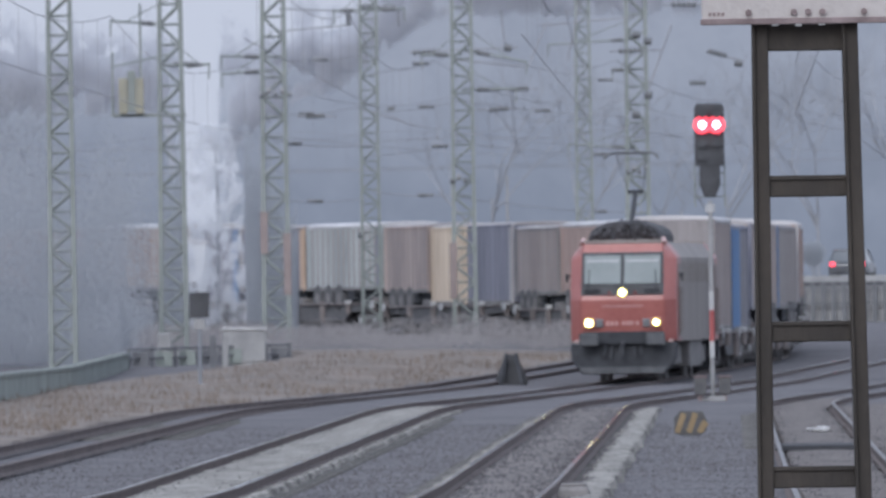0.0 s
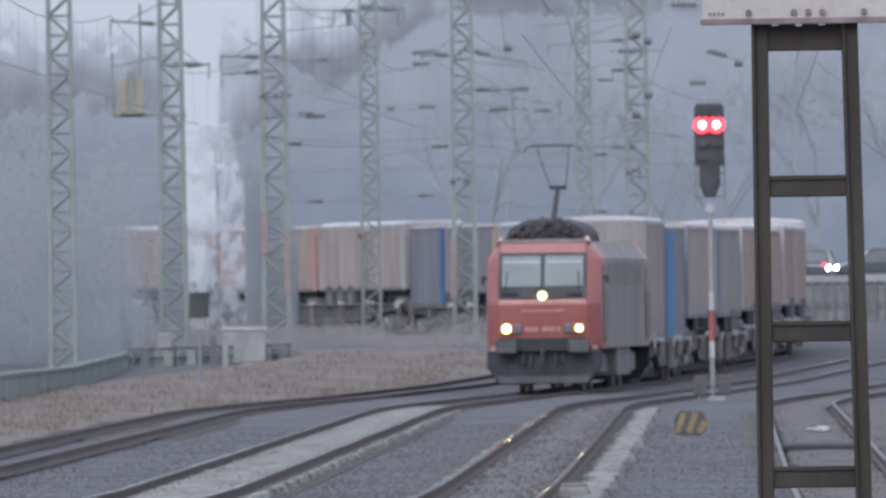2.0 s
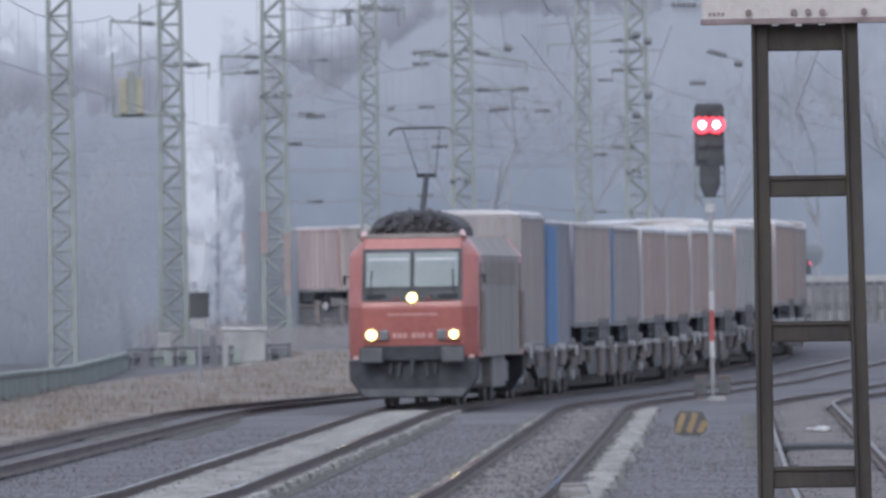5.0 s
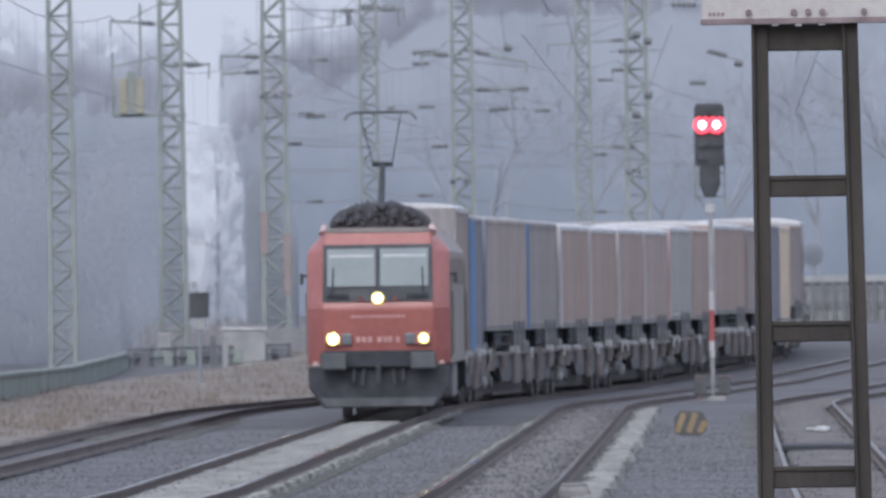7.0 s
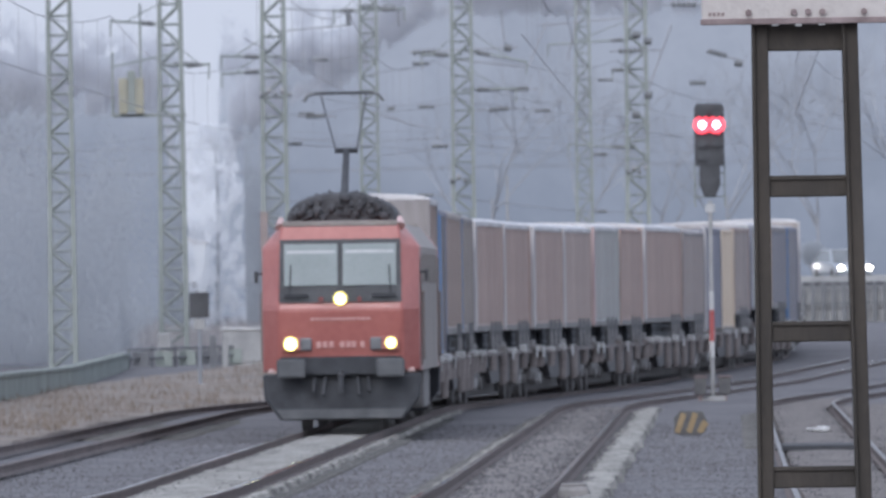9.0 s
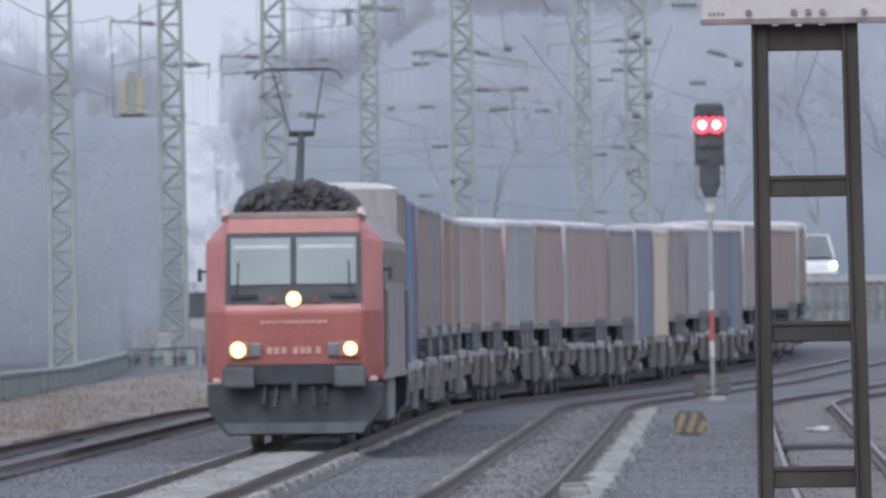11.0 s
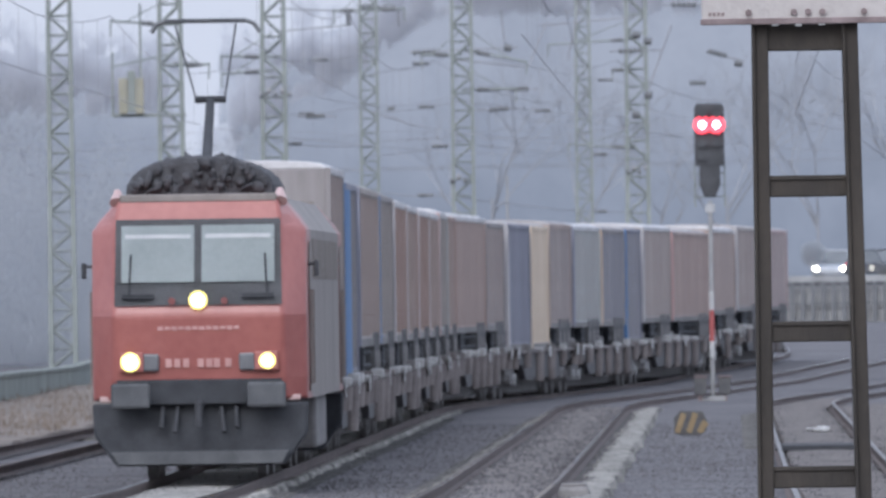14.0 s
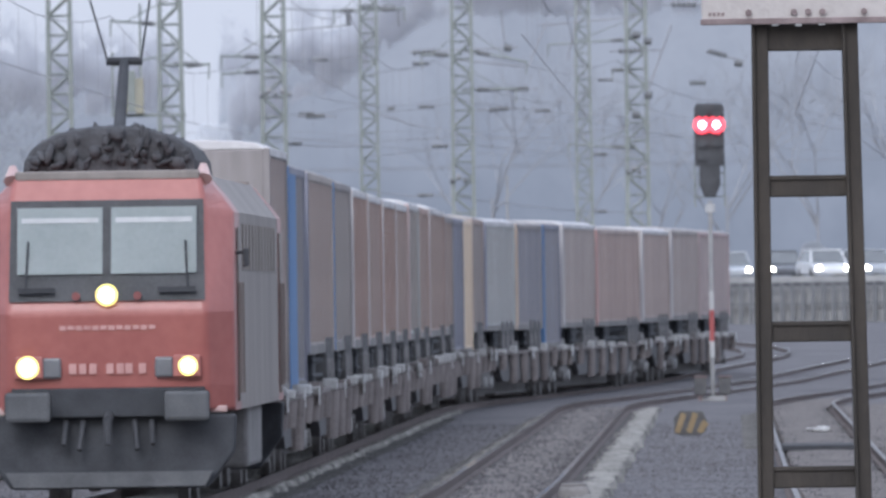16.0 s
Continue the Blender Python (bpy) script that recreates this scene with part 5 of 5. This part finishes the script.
def car(paint, label, tall=False, rear=False):
    """A small car or van, nose towards -y, standing on z = 0."""
    top = tagged(new("van" if tall else "car"), label, "van" if tall else "car", "traffic on the road")
    L, W = (4.8, 0.96) if tall else (4.2, 0.88)
    roof = 2.15 if tall else 1.45
    belt = 1.15 if tall else 0.9
    bm = bmesh.new()
    for pts in (((0.0, 0.35), (0.0, belt * 0.72), (0.35, belt * 0.85), (1.1, belt), (L - 0.3, belt + 0.03), (L, belt * 0.9), (L, 0.35)),):
        a = [bm.verts.new((-W, y, z)) for y, z in pts]
        b = [bm.verts.new((W, y, z)) for y, z in pts]
        bm.faces.new(a)
        bm.faces.new(list(reversed(b)))
        for i in range(len(pts)):
            j = (i + 1) % len(pts)
            bm.faces.new((a[i], b[i], b[j], a[j]))
    bmesh.ops.recalc_face_normals(bm, faces=bm.faces[:])
    bmesh.ops.bevel(bm, geom=bm.edges[:], offset=0.06, segments=2, affect="EDGES", profile=0.5)
    body = part("body", bm, paint, top)
    y0, y1 = (0.55, 1.15) if tall else (1.0, 1.7)
    bm = bmesh.new()
    v = [bm.verts.new(p) for p in ((-W + 0.06, y0, belt), (W - 0.06, y0, belt), (W - 0.06, L - 0.15, belt), (-W + 0.06, L - 0.15, belt), (-W + 0.2, y1, roof), (W - 0.2, y1, roof), (W - 0.2, L - 0.7, roof), (-W + 0.2, L - 0.7, roof))]
    for idx in ((0, 1, 5, 4), (1, 2, 6, 5), (2, 3, 7, 6), (3, 0, 4, 7), (4, 5, 6, 7)):
        bm.faces.new([v[i] for i in idx])
    bmesh.ops.recalc_face_normals(bm, faces=bm.faces[:])
    part("cabin_glass", bm, "car_glass", top, "dark car windows")
    boxes("roof", [(-W + 0.18, W - 0.18, y1 - 0.05, L - 0.65, roof - 0.02, roof + 0.05)], paint, top, bevel=0.03)
    for sx in (-1, 1):
        each_rod("pillar", [((sx * (W - 0.07), y0, belt), (sx * (W - 0.2), y1, roof), 0.045), ((sx * (W - 0.06), L - 0.15, belt), (sx * (W - 0.2), L - 0.7, roof), 0.05)], paint, top, n=6)
        rods("head_lamp", [((sx * (W - 0.22), 0.06, belt * 0.68), (sx * (W - 0.22), -0.05, belt * 0.68), 0.135)], "car_light" if not rear else "lamp_off", top, "glowing headlight", n=16)
        boxes("tail_lamp", [(sx * (W - 0.2) - 0.11, sx * (W - 0.2) + 0.11, L - 0.05, L + 0.03, belt * 0.8, belt)], "tail_light", top, "red tail light")
        for y in (0.8, L - 0.8):
            rods("wheel", [((sx * (W - 0.18), y, 0.32), (sx * (W + 0.01), y, 0.32), 0.32)], "tyre", top, n=18)
    boxes("bumper", [(-W + 0.05, W - 0.05, -0.06, 0.1, 0.35, 0.55)], paint, body, bevel=0.04)
    return top


def platform():
    slab = boxes("platform", [(-1.5, 2.0, -60, 62, -0.2, 0.72)], "concrete", None, bevel=0.03)
    tagged(slab, "grey concrete island platform", "platform", kind="structure")


CARS = (
    (car("car_dark", "dark car with glowing red tail lights driving away", rear=True), ((0, 1518, 656, 172), (1, 1468, 660, 172), (2, 1452, 663, 172), (3, 1455, 666, 172), (4, 1405, 674, 172), (6, 1310, 690, 172), (16, 1195, 740, 172))),
    (car("car_dark", "dark car with one bright headlight crossing the road"), ((0, 1640, 645, -76), (1.5, 1512, 645, -76), (2, 1474, 645, -76), (3, 1444, 645, -76), (3.5, 1404, 645, -76), (4, 1366, 645, -76), (6, 1260, 645, -12), (16, 1195, 646, -5))),
    (car("car_silver", "silver car with bright headlights on the road"), ((0, 1900, 654, -70), (6.5, 1690, 654, -70), (7.0, 1590, 654, -70), (7.5, 1492, 653, -60), (8, 1463, 651, -25), (8.5, 1468, 650, 6), (8.8, 1496, 649, 12), (9.1, 1522, 648, 15), (10, 1620, 646, 20), (16, 2300, 640, 25))),
    (car("car_white", "white van with bright headlights on the road", tall=True), ((0, 1240, 660, 12), (9, 1325, 658, 12), (11, 1448, 654, 12), (11.3, 1474, 653, 12), (11.6, 1500, 652, 12), (11.9, 1526, 651, 12), (12.5, 1579, 650, 12), (13.5, 1680, 648, 14), (16, 2000, 644, 18))),
    (car("car_dark", "dark hatchback with headlights on the road"), ((0, 1185, 690, 55), (11.5, 1290, 672, 55), (12.5, 1418, 662, 55), (12.8, 1436, 661, 55), (13.1, 1446, 660, 50), (13.4, 1480, 658, 40), (13.7, 1545, 657, 30), (14.5, 1700, 655, 30), (16, 1990, 653, 30))),
    (car("car_silver", "silver hatchback with headlights on the road"), ((0, 2100, 664, -70), (12.8, 1680, 664, -70), (13.3, 1580, 664, -65), (13.7, 1492, 663, -45), (14, 1469, 662, -8), (14.3, 1450, 661, 4), (14.6, 1440, 660, 6), (14.9, 1462, 659, 10), (15.2, 1490, 658, 12), (15.6, 1522, 657, 14), (16, 1560, 656, 15))),
    (car("car_white", "white car with headlights waiting on the road"), ((0, 1190, 668, 5), (13.5, 1296, 654, 5), (14.3, 1350, 651, 5), (14.6, 1372, 650, 5), (14.9, 1391, 649, 5), (15.2, 1413, 648, 6), (15.6, 1445, 647, 8), (16, 1475, 646, 10))),
    (car("car_dark", "dark car with headlights waiting in the queue"), ((0, 1180, 674, 6), (14, 1240, 662, 6), (14.9, 1310, 659, 6), (15.2, 1335, 658, 6), (15.6, 1362, 657, 6), (16, 1392, 656, 6))),
    (car("car_silver", "silver car with headlights last in the queue"), ((0, 1178, 680, 4), (14, 1215, 670, 4), (15, 1258, 667, 4), (16, 1301, 664, 4))),
)

make_ground()
for name, o0, o1, s0, s1, z, mname, rough, label in (
    ("pale_ballast", -0.66, 0.62, 60, 236, -0.10, "pale_gravel", 0.10, "pale mossy gravel between the rails"),
    ("pale_ballast", 0.90, 1.06, 70, 236, -0.12, "pale_gravel", 0.14, "pale gravel strip beside the rail"),
    ("pale_ballast", 3.16, 3.34, 64, 236, -0.12, "pale_gravel", 0.14, "pale gravel strip beside the rail"),
    ("brown_ballast", 3.56, 4.86, 66, 236, -0.14, "brown_gravel", 0.1, "grey-brown gravel between the rails"),
    ("pale_ballast", 5.20, 5.66, 72, 236, -0.11, "pale_gravel", 0.12, "pale gravel strip beside the rail"),
    ("brown_ballast", 8.15, 9.45, 30, 236, -0.13, "sand_gravel", 0.1, "brownish gravel between worn rails"),
    ("brown_ballast", 9.7, 12.5, 40, 236, -0.16, "sand_gravel", 0.3, "brownish gravel beside the siding"),
):
    tagged(ribbon(name, o0, o1, s0, s1, z, z, mname, rough=rough, step=0.3, crown=0.02, seed=o0), label, "gravel", kind="structure")
platform()
left_bank()
masts()
main_signal()
frame_mast()
striped_marker()
buffer_stop()
plate_signal()
pm = tagged(boxes("point_machine", [(-0.2, 0.2, -0.3, 0.3, 0.0, 0.26)], "bogie", None, bevel=0.06), "small grey point machine box beside the rail", "point machine")
pm.matrix_basis = pose(1.62, 181, -0.22)
boxes("cover", [(-0.16, 0.16, -0.25, 0.25, 0.25, 0.3)], "bogie", pm, bevel=0.02)
scrap = tagged(new("litter_scrap"), "crumpled white scrap lying between siding rails", "litter")
boxes("sheet", [(-0.16, 0.12, -0.2, 0.2, 0.0, 0.06)], "wagon_mark", scrap, bevel=0.025)
boxes("fold", [(0.02, 0.2, -0.12, 0.16, 0.02, 0.11)], "signal_white", scrap, bevel=0.03)
scrap.matrix_basis = pose(6.85, 262, -0.10, 0, 6, 20)
board = tagged(new("crossing_panel"), "dark timber crossing panel between siding rails", "crossing panel")
each_box("plank", [(-0.66, 0.66, 0.32 * k, 0.32 * k + 0.29, 0.0, 0.09) for k in range(12)], "loco_dark", board, bevel=0.01)
board.matrix_basis = pose(6.05, 233, -0.13, 0, 0, -1.1)
# the farther sheet gets paler haze colours than the nearer one
backdrop("far_wood", 1500, far_crest, (0.385, 0.405, 0.465), (0.325, 0.345, 0.40), 0.14, "distant wood sheet, its mist painted as a pale glow", 0.9, 8, 34, (0.47, 0.484, 0.545))
backdrop("near_wood", 1200, near_crest, (0.285, 0.305, 0.36), (0.24, 0.26, 0.31), 0.16, "wood sheet behind the railway, its mist painted as a grey-blue glow", 1.7, 7, 27, (0.372, 0.386, 0.438))
woods()
wood_crowns()
pale_pole()
frosted_shrub()
rime_tree()
pale_tower()
ballast_stones()
road_side()
track(-4.6, -90, 300, "dark old track along the grass bank", "rail_side", (60, 120))
track(0.0, -330, 380, "main track on which the train runs", "rail_head", (60, 236))
track(4.2, -50, 380, "parallel track with pale gravel strips", "rail_head", (60, 236))
track(8.8, -20, 236, "worn siding with brownish gravel", "rail_dull", (60, 150))


def motions():
    for ob, behind, length, carrier_behind, carrier_length in TRAIN:
        rows = []
        for k in range(33):
            t = k * 0.5
            m = on_rails(SPEED * t, carrier_behind, carrier_length)
            rows.append((t, m @ pose(0, behind - carrier_behind, 0)))
        walk(ob, rows)
    for ob, rows in CARS:
        walk(ob, [(t, pose((u - 785) * y / 25200, y, 2.94, 0, 0, turn)) for t, u, y, turn in rows])


motions()
